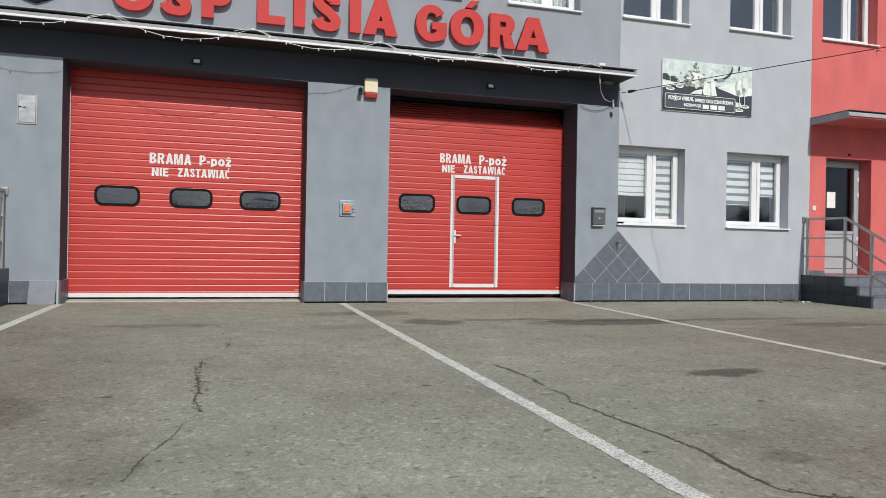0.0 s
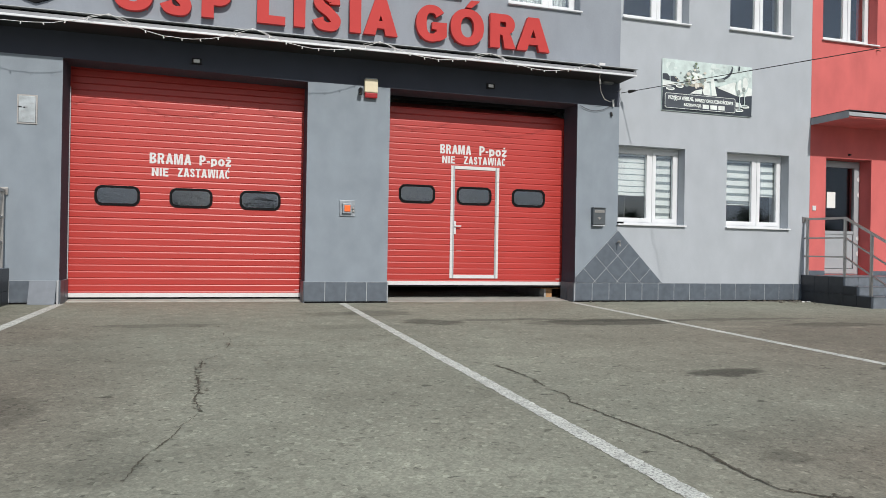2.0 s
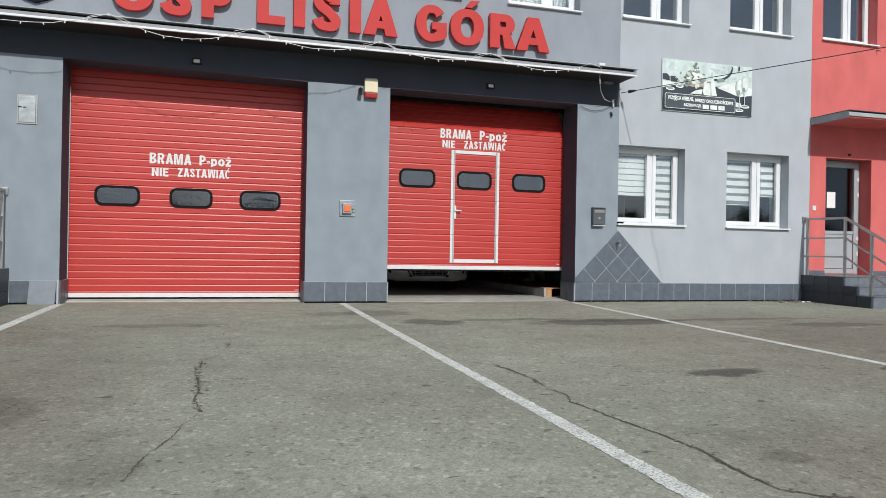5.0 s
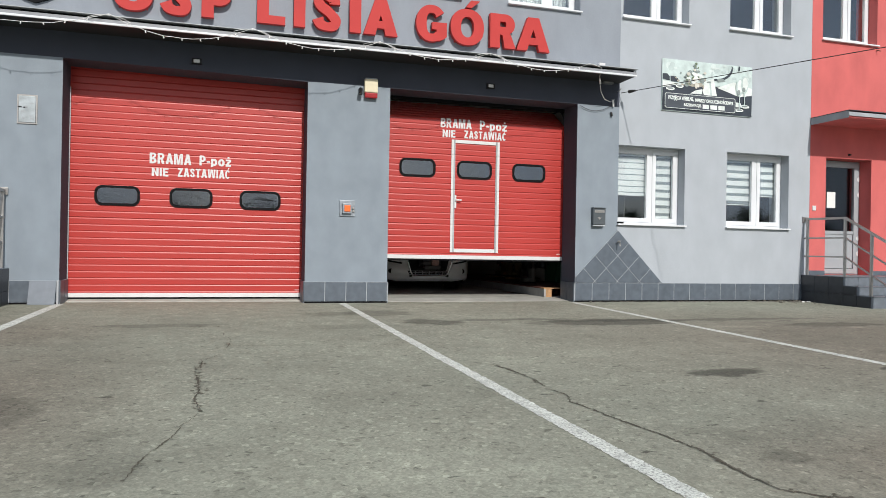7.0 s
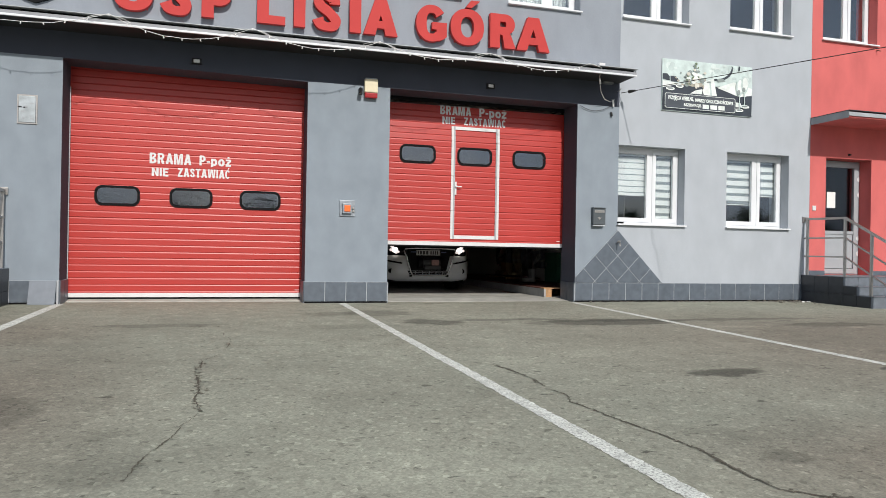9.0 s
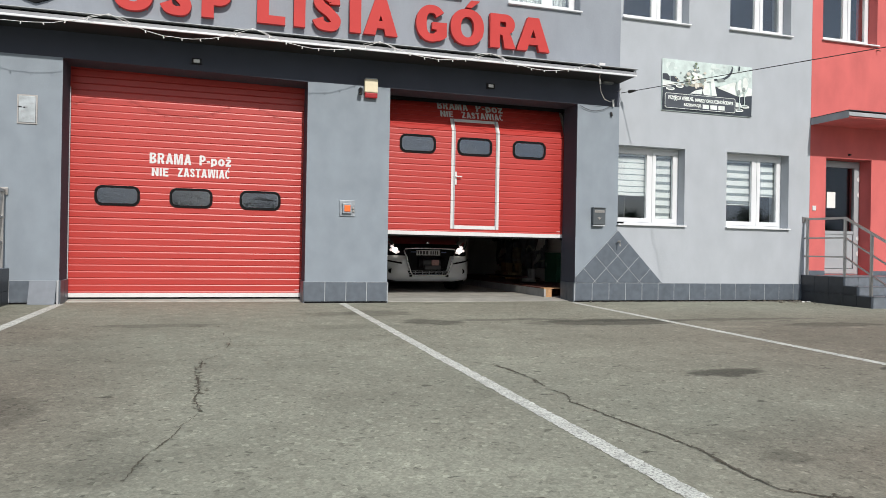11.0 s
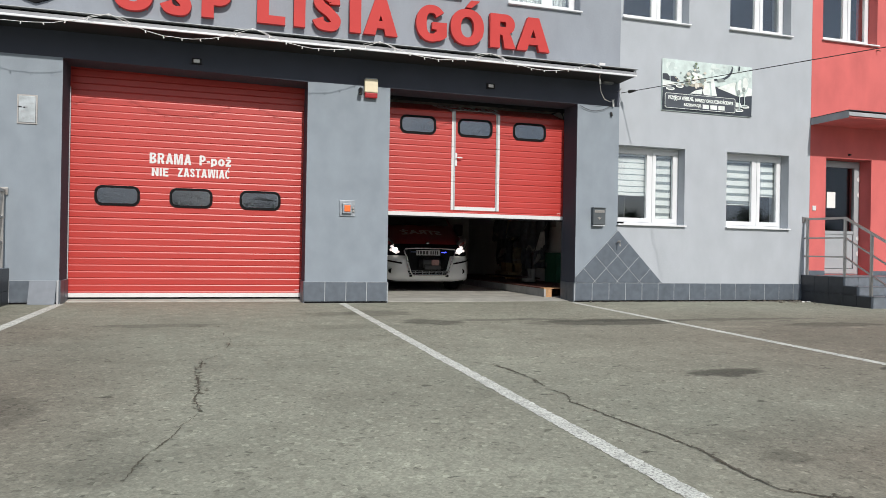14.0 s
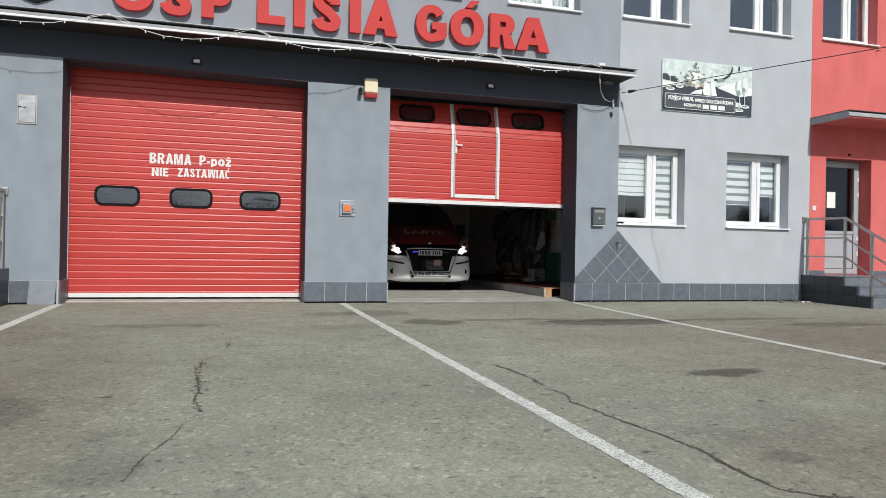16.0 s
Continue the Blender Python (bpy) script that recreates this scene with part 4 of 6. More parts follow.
BEND_Z, BEND_R = 3.42, 0.265


def lift_at(t):
    return float(np.interp(t, [a for a, b in LIFT], [b for a, b in LIFT]))


def rail(s):
    """Point of the gate's track at height or way s: up, round the bend, inwards under the ceiling (y, z)."""
    quarter = BEND_R * math.pi / 2
    if s <= BEND_Z:
        return 0.0, s
    if s <= BEND_Z + quarter:
        a = (s - BEND_Z) / BEND_R
        return BEND_R * (1 - math.cos(a)), BEND_Z + BEND_R * math.sin(a)
    return BEND_R + s - BEND_Z - quarter, BEND_Z + BEND_R


def section_poses(lift):
    s = 0.065 + lift
    out = []
    for k in range(6):
        y0, z0 = rail(s)
        step = SECTION
        for _ in range(30):
            y1, z1 = rail(s + step)
            step += SECTION - math.hypot(y1 - y0, z1 - z0)
        out.append(pose(0, y0, z0 - 0.065, -math.degrees(math.atan2(y1 - y0, z1 - z0))))
        s += step
    return out


WIN_1 = [(-2.05, -1.385, 1.548, 1.858), (-0.925, -0.262, 1.548, 1.858), (0.182, 0.848, 1.548, 1.858)]
WIN_2 = [(2.935, 3.60, 1.555, 1.877), (4.025, 4.695, 1.555, 1.877), (5.12, 5.785, 1.555, 1.877)]
WORDS_1 = [("BRAMA", -1.245, -0.60, 2.25, 2.425), ("P-poż", -0.475, 0.03, 2.235, 2.42), ("NIE", -1.21, -0.955, 2.045, 2.18), ("ZASTAWIAĆ", -0.81, 0.01, 2.05, 2.235)]
WORDS_2 = [("BRAMA", 3.69, 4.29, 2.475, 2.645), ("P-poż", 4.45, 4.99, 2.455, 2.65), ("NIE", 3.73, 3.975, 2.30, 2.435), ("ZASTAWIAĆ", 4.15, 4.97, 2.30, 2.485)]


def build_gates():
    # added black plate: hides the bright gap between lintel and rising gate
    thing("gate_gap_cover", box(OPEN_2[0] - 0.03, OPEN_2[1] + 0.03, 0.5525, 0.5725, 3.605, 3.78, 0.002), M["rubber"], "added black plate covering the gap over the gate", "seal plate", kind="structure")
    gate("garage_door", OPEN_1[0] - 0.03, OPEN_1[1] + 0.03, "closed red ribbed sectional gate with three rounded windows", WIN_1, WORDS_1)
    return gate("garage_door", OPEN_2[0] - 0.03, OPEN_2[1] + 0.03, "rising red ribbed sectional gate with a white-framed wicket door", WIN_2, WORDS_2, (3.905, 4.85, 0.19, 2.262))[1]


thing("gate_angle", box(OPEN_1[0] + 0.0005, OPEN_1[0] + 0.014, GATE_Y - 0.045, GATE_Y - 0.0245, 0.36, 3.4, 0.001), M["sheet_white"], "pale metal edge angle beside the closed gate", "edge trim", kind="structure")
tile_rows()
tile_triangle()
build_canopies()
build_windows()
SECTIONS = build_gates()


# ---- the sign over the gates ----
def build_sign():
    """Raised red letters, each a thing of its own."""
    row = [("O", -1.76, -1.16), ("S", -1.08, -0.60), ("P", -0.46, -0.0), ("L", 0.385, 0.83), ("I", 0.965, 1.15), ("S", 1.26, 1.74), ("I", 1.88, 2.07), ("A", 2.11, 2.70),
           ("G", 3.02, 3.57), ("Ó", 3.64, 4.25), ("R", 4.37, 4.86), ("A", 4.87, 5.52)]
    for ch, a, b in row:
        round_ = ch in "OSGÓ"
        z0, z1 = (4.505, 5.135) if round_ else (4.52, 5.12)
        bm = outlined(glyph(ch, b - a, z1 - z0, 0.185, 0.135), 0.09, a)
        bmesh.ops.translate(bm, verts=bm.verts, vec=(0, -0.075, z0))
        # pins that hold the letter off the wall
        for px in (a + 0.1,) if ch == "P" else (a + 0.1, b - 0.1):
            cyl((px, -0.04, z0 + 0.06), (px, -0.001, z0 + 0.06), 0.008, seg=6, bm=bm)
        thing("sign_letter", bm, M["sign_red"], "raised red letter %s of the fire station sign" % ch, "sign letter", "letters of the sign")
    bm = plate([(-3.14, 4.64), (-2.95, 4.53), (-2.80, 4.49), (-2.65, 4.55), (-2.46, 4.66), (-2.42, 5.1), (-3.18, 5.1)], -0.05, -0.002)
    thing("emblem", bm, M["rubber"], "dark shield emblem beside the sign letters", "emblem")


build_sign()


# ---- fittings on the facade ----
def floodlight(x, z):
    f = empty("floodlight", (x, -0.002, z), "small black floodlight on the dark lintel", "floodlight", "lintel floodlights")
    part("housing", box(-0.075, 0.075, -0.05, -0.012, -0.045, 0.045, 0.006), M["black"], f)
    part("lens", box(-0.046, 0.046, -0.054, -0.0505, -0.026, 0.026, 0.001), M["white"], f, "pale lens")
    bm = box(-0.02, 0.02, -0.0125, 0.002, -0.02, 0.02)
    part("bracket", bm, M["black"], f)


def siren():
    s = empty("alarm_siren", (2.27, -0.002, 3.46), "cream alarm siren with a red flasher on the pillar", "alarm siren")
    part("body", box(-0.115, 0.115, -0.09, 0.0, 0.09, 0.32, 0.02), M["cream"], s)
    part("flasher", box(-0.11, 0.11, -0.085, -0.001, 0.0, 0.0895, 0.02), M["red_lens"], s, "red lens")
    part("cap", box(-0.1, 0.1, -0.075, 0.0, 0.3205, 0.335, 0.005), M["sheet_white"], s)
    c = empty("security_camera", (2.10, -0.002, 3.56), "small black security camera beside the siren", "security camera")
    part("base", cyl((0, 0, 0.04), (0, -0.03, 0.04), 0.035), M["black"], c)
    part("body", cyl((0, -0.03, 0.04), (-0.02, -0.13, -0.05), 0.034), M["black"], c)
    part("lens", cyl((-0.02, -0.131, -0.051), (-0.021, -0.135, -0.055), 0.02), M["glass_dark"], c)


def call_box():
    c = empty("call_box", (1.91, -0.002, 1.455), "grey wall box with an orange alarm button", "alarm box")
    part("back_plate", box(-0.13, 0.13, -0.02, 0, 0, 0.27, 0.008), M["zinc_dull"], c)
    part("cover", box(-0.085, 0.07, -0.07, -0.0205, 0.045, 0.215, 0.012), M["zinc_dull"], c)
    part("button", box(-0.058, 0.043, -0.082, -0.0705, 0.078, 0.185, 0.006), M["orange"], c, "orange front panel")
    part("lock", cyl((0.095, -0.0205, 0.14), (0.095, -0.05, 0.14), 0.018), M["steel"], c)
    part("latch", box(0.085, 0.12, -0.035, -0.0205, 0.07, 0.1, 0.004), M["steel"], c)


def mailbox():
    m = empty("mailbox", (6.60, -0.002, 1.41), "dark grey metal mailbox on the pillar", "mailbox")
    part("body", box(-0.125, 0.125, -0.09, 0, 0.03, 0.33, 0.008), M["mail"], m)
    part("lid", box(-0.13, 0.13, -0.105, 0, 0.3305, 0.35, 0.006), M["mail"], m)
    part("flap", box(-0.1, 0.1, -0.097, -0.0905, 0.25, 0.3, 0.003), M["steel"], m)
    part("emblem", plate([(-0.045, 0.17), (0.0, 0.12), (0.045, 0.17), (0.02, 0.16), (0.0, 0.175), (-0.02, 0.16)], -0.094, -0.0905), M["steel"], m)
    part("newspaper_holder", box(-0.12, 0.12, -0.08, -0.005, 0.0, 0.024, 0.01), M["sheet_white"], m, "pale newspaper holder")


def meter_box():
    m = empty("meter_box", (-2.89, -0.002, 2.685), "pale metal meter box with peeling film", "meter box")
    part("frame", frame_bars(-0.135, 0.135, 0, 0.435, 0.02, -0.014, 0.0), M["steel"], m)
    part("door", box(-0.112, 0.112, -0.024, -0.001, 0.022, 0.413, 0.006), M["zinc"], m, "pale door with peeling film")
    rnd = random.Random(4)
    for i in range(7):
        x, z = rnd.uniform(-0.09, 0.06), rnd.uniform(0.04, 0.36)
        part("film_scrap", box(x, x + rnd.uniform(0.02, 0.06), -0.028, -0.0245, z, z + rnd.uniform(0.008, 0.03)), M["sheet_white"], m)
    part("lock", box(-0.12, -0.07, -0.034, -0.0245, 0.24, 0.255, 0.003), M["black"], m)
    part("lock", box(-0.05, -0.025, -0.034, -0.0245, 0.235, 0.25, 0.003), M["black"], m)


def loose_slab():
    bm = plate([(-0.165, 0), (0.198, 0.0), (0.212, 0.355), (-0.15, 0.355)], -0.006, 0.006)
    s = thing("loose_slab", bm, M["slab"], "loose grey slab leaning on the plinth", "slab")
    s.matrix_world = pose(-2.665, -0.082, 0.001, -8)
    bm = box(-2.452, -2.424, -0.034, -0.022, 0.0, 0.36, 0.002)
    thing("corner_strip", bm, M["sheet_white"], "pale bare corner strip at the gate reveal", "trim", kind="structure")


def billboard():
    """Printed board: pale wedding table above, dark strip with writing below."""
    x0, x1, z0, z1 = 7.93, 10.0, 3.68, 4.68
    b = empty("billboard", (x0, -0.002, z0), "printed board with a laid wedding table and a dark text strip", "billboard")
    w, h = x1 - x0, z1 - z0
    part("board", box(0, w, -0.02, 0.0, 0, h, 0.003), M["print_pale"], b, "pale printed board")
    y = [-0.021]

    def patch(name, pts, m, label=""):
        y[0] -= 0.0002
        return part(name, plate([(px * w, pz * h) for px, pz in pts], y[0] - 0.0001, y[0]), m, b, label)

    def disc(name, cx, cz, rx, rz, m, seg=12):
        cx, cz = min(max(cx, rx + 0.01), 0.99 - rx), min(max(cz, rz + 0.01), 0.99 - rz)
        return patch(name, [(cx + rx * math.cos(2 * math.pi * k / seg), cz + rz * math.sin(2 * math.pi * k / seg)) for k in range(seg)], m)

    rnd = random.Random(9)
    cloudy = lambda cx, cz, sx, sz, n, mats, lo, hi: [disc("print_dab", cx + rnd.gauss(0, sx), cz + rnd.gauss(0, sz), rnd.uniform(lo, hi), rnd.uniform(lo, hi) * 1.7, M[rnd.choice(mats)], 9) for _ in range(n)]
    # pale hall behind
    for cx, cz, n in ((0.1, 0.86, 7), (0.55, 0.85, 9), (0.92, 0.75, 9), (0.75, 0.9, 6)):
        cloudy(cx, cz, 0.05, 0.05, n, ("print_haze", "print_mist"), 0.012, 0.034)
    # dark table with white cloths
    patch("dark_cloth", [(0.004, 0.441), (0.155, 0.529), (0.432, 0.523), (0.815, 0.584), (0.996, 0.448), (0.996, 0.01), (0.004, 0.01)], M["print_dark"])
    patch("chair_back", [(0.004, 0.71), (0.053, 0.711), (0.079, 0.656), (0.079, 0.583), (0.004, 0.601)], M["print_dark"])
    patch("chair_back", [(0.087, 0.672), (0.143, 0.673), (0.168, 0.632), (0.168, 0.567), (0.091, 0.571)], M["print_dark"])
    patch("cloth", [(0.004, 0.579), (0.091, 0.563), (0.187, 0.533), (0.049, 0.463), (0.004, 0.442)], M["print_white"])
    patch("cloth", [(0.357, 0.432), (0.432, 0.468), (0.432, 0.368), (0.304, 0.366)], M["print_white"])
    patch("cloth", [(0.598, 0.524), (0.783, 0.666), (0.996, 0.568), (0.996, 0.432), (0.857, 0.381)], M["print_white"])
    patch("cloth", [(0.783, 0.281), (0.868, 0.262), (0.891, 0.175), (0.806, 0.179)], M["print_white"])
    patch("napkin", [(0.457, 0.619), (0.56, 0.696), (0.598, 0.361), (0.453, 0.356), (0.436, 0.442)], M["print_white"])
    patch("napkin_fold", [(0.509, 0.644), (0.526, 0.654), (0.543, 0.361), (0.526, 0.358)], M["print_mist"])
    # dark curved chair rail
    arc_line = [(0.585 + 0.19 * math.sin(radians(a)), 0.93 - 0.27 * math.cos(radians(a))) for a in range(-5, 96, 10)]
    patch("chair_rim", arc_line + [(px - 0.014, pz + 0.035) for px, pz in arc_line[::-1]], M["print_dark"])
    patch("chair_rim", [(0.84, 0.99), (0.857, 0.99), (0.853, 0.898), (0.836, 0.902)], M["print_dark"])
    patch("chair_shade", [(0.598, 0.695), (0.666, 0.712), (0.691, 0.664), (0.606, 0.636)], M["print_grey"])
    # bouquet in a basket
    patch("basket", [(0.279, 0.568), (0.432, 0.589), (0.445, 0.525), (0.377, 0.493), (0.287, 0.51)], M["print_sand"])
    cloudy(0.33, 0.66, 0.06, 0.1, 30, ("print_green", "print_grey", "print_sand"), 0.008, 0.026)
    cloudy(0.36, 0.87, 0.012, 0.05, 8, ("print_green", "print_grey"), 0.008, 0.016)
    cloudy(0.24, 0.62, 0.03, 0.05, 9, ("print_grey", "print_sand"), 0.008, 0.018)
    cloudy(0.35, 0.68, 0.05, 0.07, 22, ("print_white", "print_white", "print_pink"), 0.010, 0.026)
    # glasses
    for px, pz, rx in ((0.082, 0.425, 0.048), (0.182, 0.485, 0.042), (0.845, 0.115, 0.05), (0.91, 0.195, 0.052)):
        disc("glass_foot", px, pz, rx, 0.034, M["print_white"], 16)
        disc("glass_foot", px, pz + 0.006, rx * 0.7, 0.018, M["print_grey"], 14)
    for px, lo, hi in ((0.848, 0.13, 0.44), (0.905, 0.21, 0.5)):
        patch("glass_stem", [(px - 0.005, lo), (px + 0.005, lo), (px + 0.004, hi), (px - 0.004, hi)], M["print_mist"])
        disc("glass_bowl", px, hi + 0.13, 0.042, 0.17, M["print_mist"], 16)
        disc("glass_bowl", px + 0.006, hi + 0.15, 0.03, 0.13, M["print_white"], 16)
        disc("glass_shade", px - 0.01, hi + 0.03, 0.02, 0.05, M["print_grey"], 10)
    o = [(px + 0.4125 * w, pz + 0.195 * h) for px, pz in rounded(0.785 * w, 0.30 * h, 0.04)]
    y[0] -= 0.0004
    part("text_panel", plate(o, y[0] - 0.0002, y[0]), M["print_slate"], b, "dark text panel")
    y[0] -= 0.0004
    part("panel_rim", ring(rounded(0.775 * w, 0.285 * h, 0.035), rounded(0.767 * w, 0.269 * h, 0.03), y[0] - 0.0002, y[0], (0.4125 * w, 0.195 * h)), M["print_white"], b)
    y[0] -= 0.0004
    fit = lambda txt, a, c, lo, hi: part("lettering", fitted(lettering(txt, 0.1, 0.005, 0.0003), a * w, c * w, lo * h, hi * h, y[0]), M["print_white"], b, "white words " + txt)
    fit("PRZYJĘCIA WESELNE,", 0.06, 0.335, 0.195, 0.295)
    fit("IMPREZY OKOLICZNOŚCIOWE", 0.35, 0.775, 0.205, 0.295)
    fit("REZERWACJE:", 0.23, 0.42, 0.09, 0.165)
    for a, c in ((0.435, 0.505), (0.52, 0.595), (0.61, 0.68)):
        part("number_bar", plate([(a * w, 0.085 * h), (c * w, 0.085 * h), (c * w, 0.168 * h), (a * w, 0.168 * h)], y[0] - 0.0002, y[0]), M["print_white"], b)


for n, c in (("print_pale", (0.56, 0.66, 0.64)), ("print_mist", (0.49, 0.58, 0.565)), ("print_haze", (0.63, 0.71, 0.69)), ("print_slate", (0.06, 0.072, 0.088)), ("print_sand", (0.38, 0.36, 0.30)), ("print_white", (0.74, 0.79, 0.76)), ("print_dark", (0.035, 0.045, 0.06)), ("print_grey", (0.24, 0.28, 0.27)), ("print_green", (0.16, 0.21, 0.13)), ("print_pink", (0.62, 0.60, 0.53))):
    M[n] = mat(n, c, 0.5, var=0.15, scale=7, fine=40, bump=0.02)
M["zinc"] = mat("zinc_sheet", (0.40, 0.44, 0.46), 0.35, metal=0.2, var=0.3, scale=7, fine=50)
M["grit"] = mat("grit", (0.16, 0.145, 0.12), 0.95, var=0.4, scale=30)
M["step_tile"] = mat("grey_step_tile", (0.145, 0.165, 0.19), 0.5, var=0.15, scale=9, fine=120, bump=0.12)
M["mail"] = mat("grey_mailbox", (0.105, 0.12, 0.13), 0.4, metal=0.3, var=0.1)
M["rust"] = mat("rusty_iron", (0.16, 0.07, 0.045), 0.8, var=0.3, scale=30)
M["slab"] = mat("grey_slab", (0.20, 0.225, 0.26), 0.6, var=0.1, scale=7)


def sag(a, b, drop, n):
    a, b = Vector(a), Vector(b)
    return [a.lerp(b, i / n) - Vector((0, 0, drop * 4 * (i / n) * (1 - i / n))) for i in range(n + 1)]


def garland():
    """Fairy lights looped along the canopy edge."""
    y = -0.645
    g = empty("fairy_lights", (0, 0, 0), "white fairy-light cord looped along the canopy edge", "fairy lights")
    knots = [(-3.9, 4.2, 0.205), (-1.71, 4.262, 0.255), (0.31, 4.262, 0.215), (2.29, 4.258, 0.19), (4.19, 4.25, 0.195), (6.05, 4.25, 0.0)]
    line = []
    for (xa, za, s), (xb, zb, _) in zip(knots, knots[1:]):
        for i, p in enumerate(sag((xa, y, za), (xb, y, zb), s + 0.04, 16)[:-1]):
            line.append(p + Vector((0, -0.13 * 4 * (i / 16) * (1 - i / 16), 0)))
    line.append(Vector((6.05, y, 4.25)))
    rnd = random.Random(12)
    line = [p + Vector((0, rnd.uniform(-0.004, 0.004), rnd.uniform(-0.006, 0.006))) for p in line]
    part("cord", tube(line, 0.0043, 6), M["cord"], g)
    # doubled stretch where the cord is tied up
    for x in (-1.71, 0.31, 2.29, 4.19):
        part("tie", tube(sag((x - 0.28, y - 0.012, 4.18), (x + 0.3, y - 0.012, 4.15), -0.075, 8), 0.0043, 6), M["cord"], g)
    bulb = finish(cyl((0, 0, 0), (0, 0, -0.03), 0.006, 0.009, 7), "bulb", M["cord"])
    for i, p in enumerate(line[2:-1]):
        if i % 2 == 0:
            b = new("bulb", bulb)
            b.parent = g
            b.location = p + Vector((0, 0, -0.005))
            b.rotation_euler = (rnd.uniform(-0.3, 0.3), rnd.uniform(-0.4, 0.4), 0)
    # tail that drops from the canopy corner to the wall
    tail = [(6.05, y, 4.25), (6.28, y, 4.20), (6.33, -0.5, 4.08), (6.38, -0.42, 3.98), (6.47, -0.3, 3.86), (6.62, -0.16, 3.76), (6.8, -0.06, 3.74), (6.9, -0.03, 3.80)]
    part("tail", tube(tail, 0.005, 6), M["cord"], g)
    part("coupling", cyl((6.36, -0.45, 4.05), (6.4, -0.4, 3.97), 0.018), M["cord"], g)
    part("plug", cyl((6.87, -0.04, 3.79), (6.88, -0.04, 3.66), 0.022, 0.016), M["white"], g, "white plug")
    # cables by the corner hook
    c = empty("corner_cable", (0, 0, 0), "black cable looped at the wall corner", "cable")
    part("loop", tube(sag((6.2, -0.03, 3.64), (6.86, -0.03, 3.70), 0.11, 14), 0.005, 6), M["cable"], c)
    part("connector", cyl((6.84, -0.03, 3.56), (6.86, -0.03, 3.48), 0.018), M["cable"], c)
    part("hook", tube([(6.98, -0.001, 3.96), (6.98, -0.08, 3.96), (7.0, -0.1, 4.0)], 0.01, 6), M["steel"], c)
    k = empty("wall_hook", (13.180, -0.001, 5.326), "small rusty hook in the red wall", "hook")
    part("shank", cyl((0, 0, 0), (0, -0.06, 0), 0.012, seg=8), M["rust"], k)
    part("eye", tube([(0, -0.06, 0), (0.008, -0.075, -0.02), (0.025, -0.075, -0.03), (0.035, -0.07, -0.01)], 0.007, 6), M["rust"], k)
    s = empty("overhead_cable", (0, 0, 0), "thin black overhead cable strung from the wall corner", "cable")
    part("wire", tube(sag((7.035, -0.04, 3.93), (9.515, -9.11, 3.475), 0.0, 20), 0.0062, 6), M["cable"], s)
    part("clamp", cyl((7.09, -0.24, 3.92), (7.13, -0.38, 3.913), 0.033, 0.018), M["cable"], s)


# ---- entrance ----
def steps(name, x0, x1, label):
    """Tiled landing with steps down to the forecourt."""
    top = 0.54
    depth = (1.06, 1.37, 1.69)
    s = empty(name, (0, 0, 0), label, "steps", kind="structure")
    core = bmesh.new()
    zs = (top, 0.37, 0.20)
    for d, z in zip(depth, zs):
        box(x0 + 0.012, x1 - 0.012, -d + 0.012, -0.002, -0.1, z - 0.012, bm=core)
    part("core", core, M["grout_dark"], s)
    for i, (d, z) in enumerate(zip(depth, zs)):
        start = 0.0 if i == 0 else depth[i - 1]
        n = 8
        wdt = (x1 - x0) / n
        for k in range(n):
            part("tread_tile", box(x0 + k * wdt + 0.003, x0 + (k + 1) * wdt - 0.003, -d - 0.01, -start - (0.003 if i == 0 else 0.014), z - 0.0115, z, 0.002), M["step_tile"], s)
            lo = zs[i + 1] + 0.001 if i < 2 else -0.03
            part("riser_tile", box(x0 + k * wdt + 0.003, x0 + (k + 1) * wdt - 0.003, -d, -d + 0.0115, lo, z - 0.0125), M["step_tile"], s)
        for side in (x0, x1):
            a, b = (side, side + 0.0115) if side == x0 else (side - 0.0115, side)
            cols = 3 if i == 0 else 1
            for k in range(cols):
                y0 = -start - (d - start) * k / cols
                y1 = -start - (d - start) * (k + 1) / cols
                edges = [-0.06, 0.205, z - 0.013] if z > 0.3 else [-0.06, z - 0.013]
                for za, zb in zip(edges, edges[1:]):
                    part("side_tile", box(a, b, y1 + 0.003, y0 - 0.003, za + 0.003, zb - 0.003, 0.002), M["tile_dark"], s)
    return s


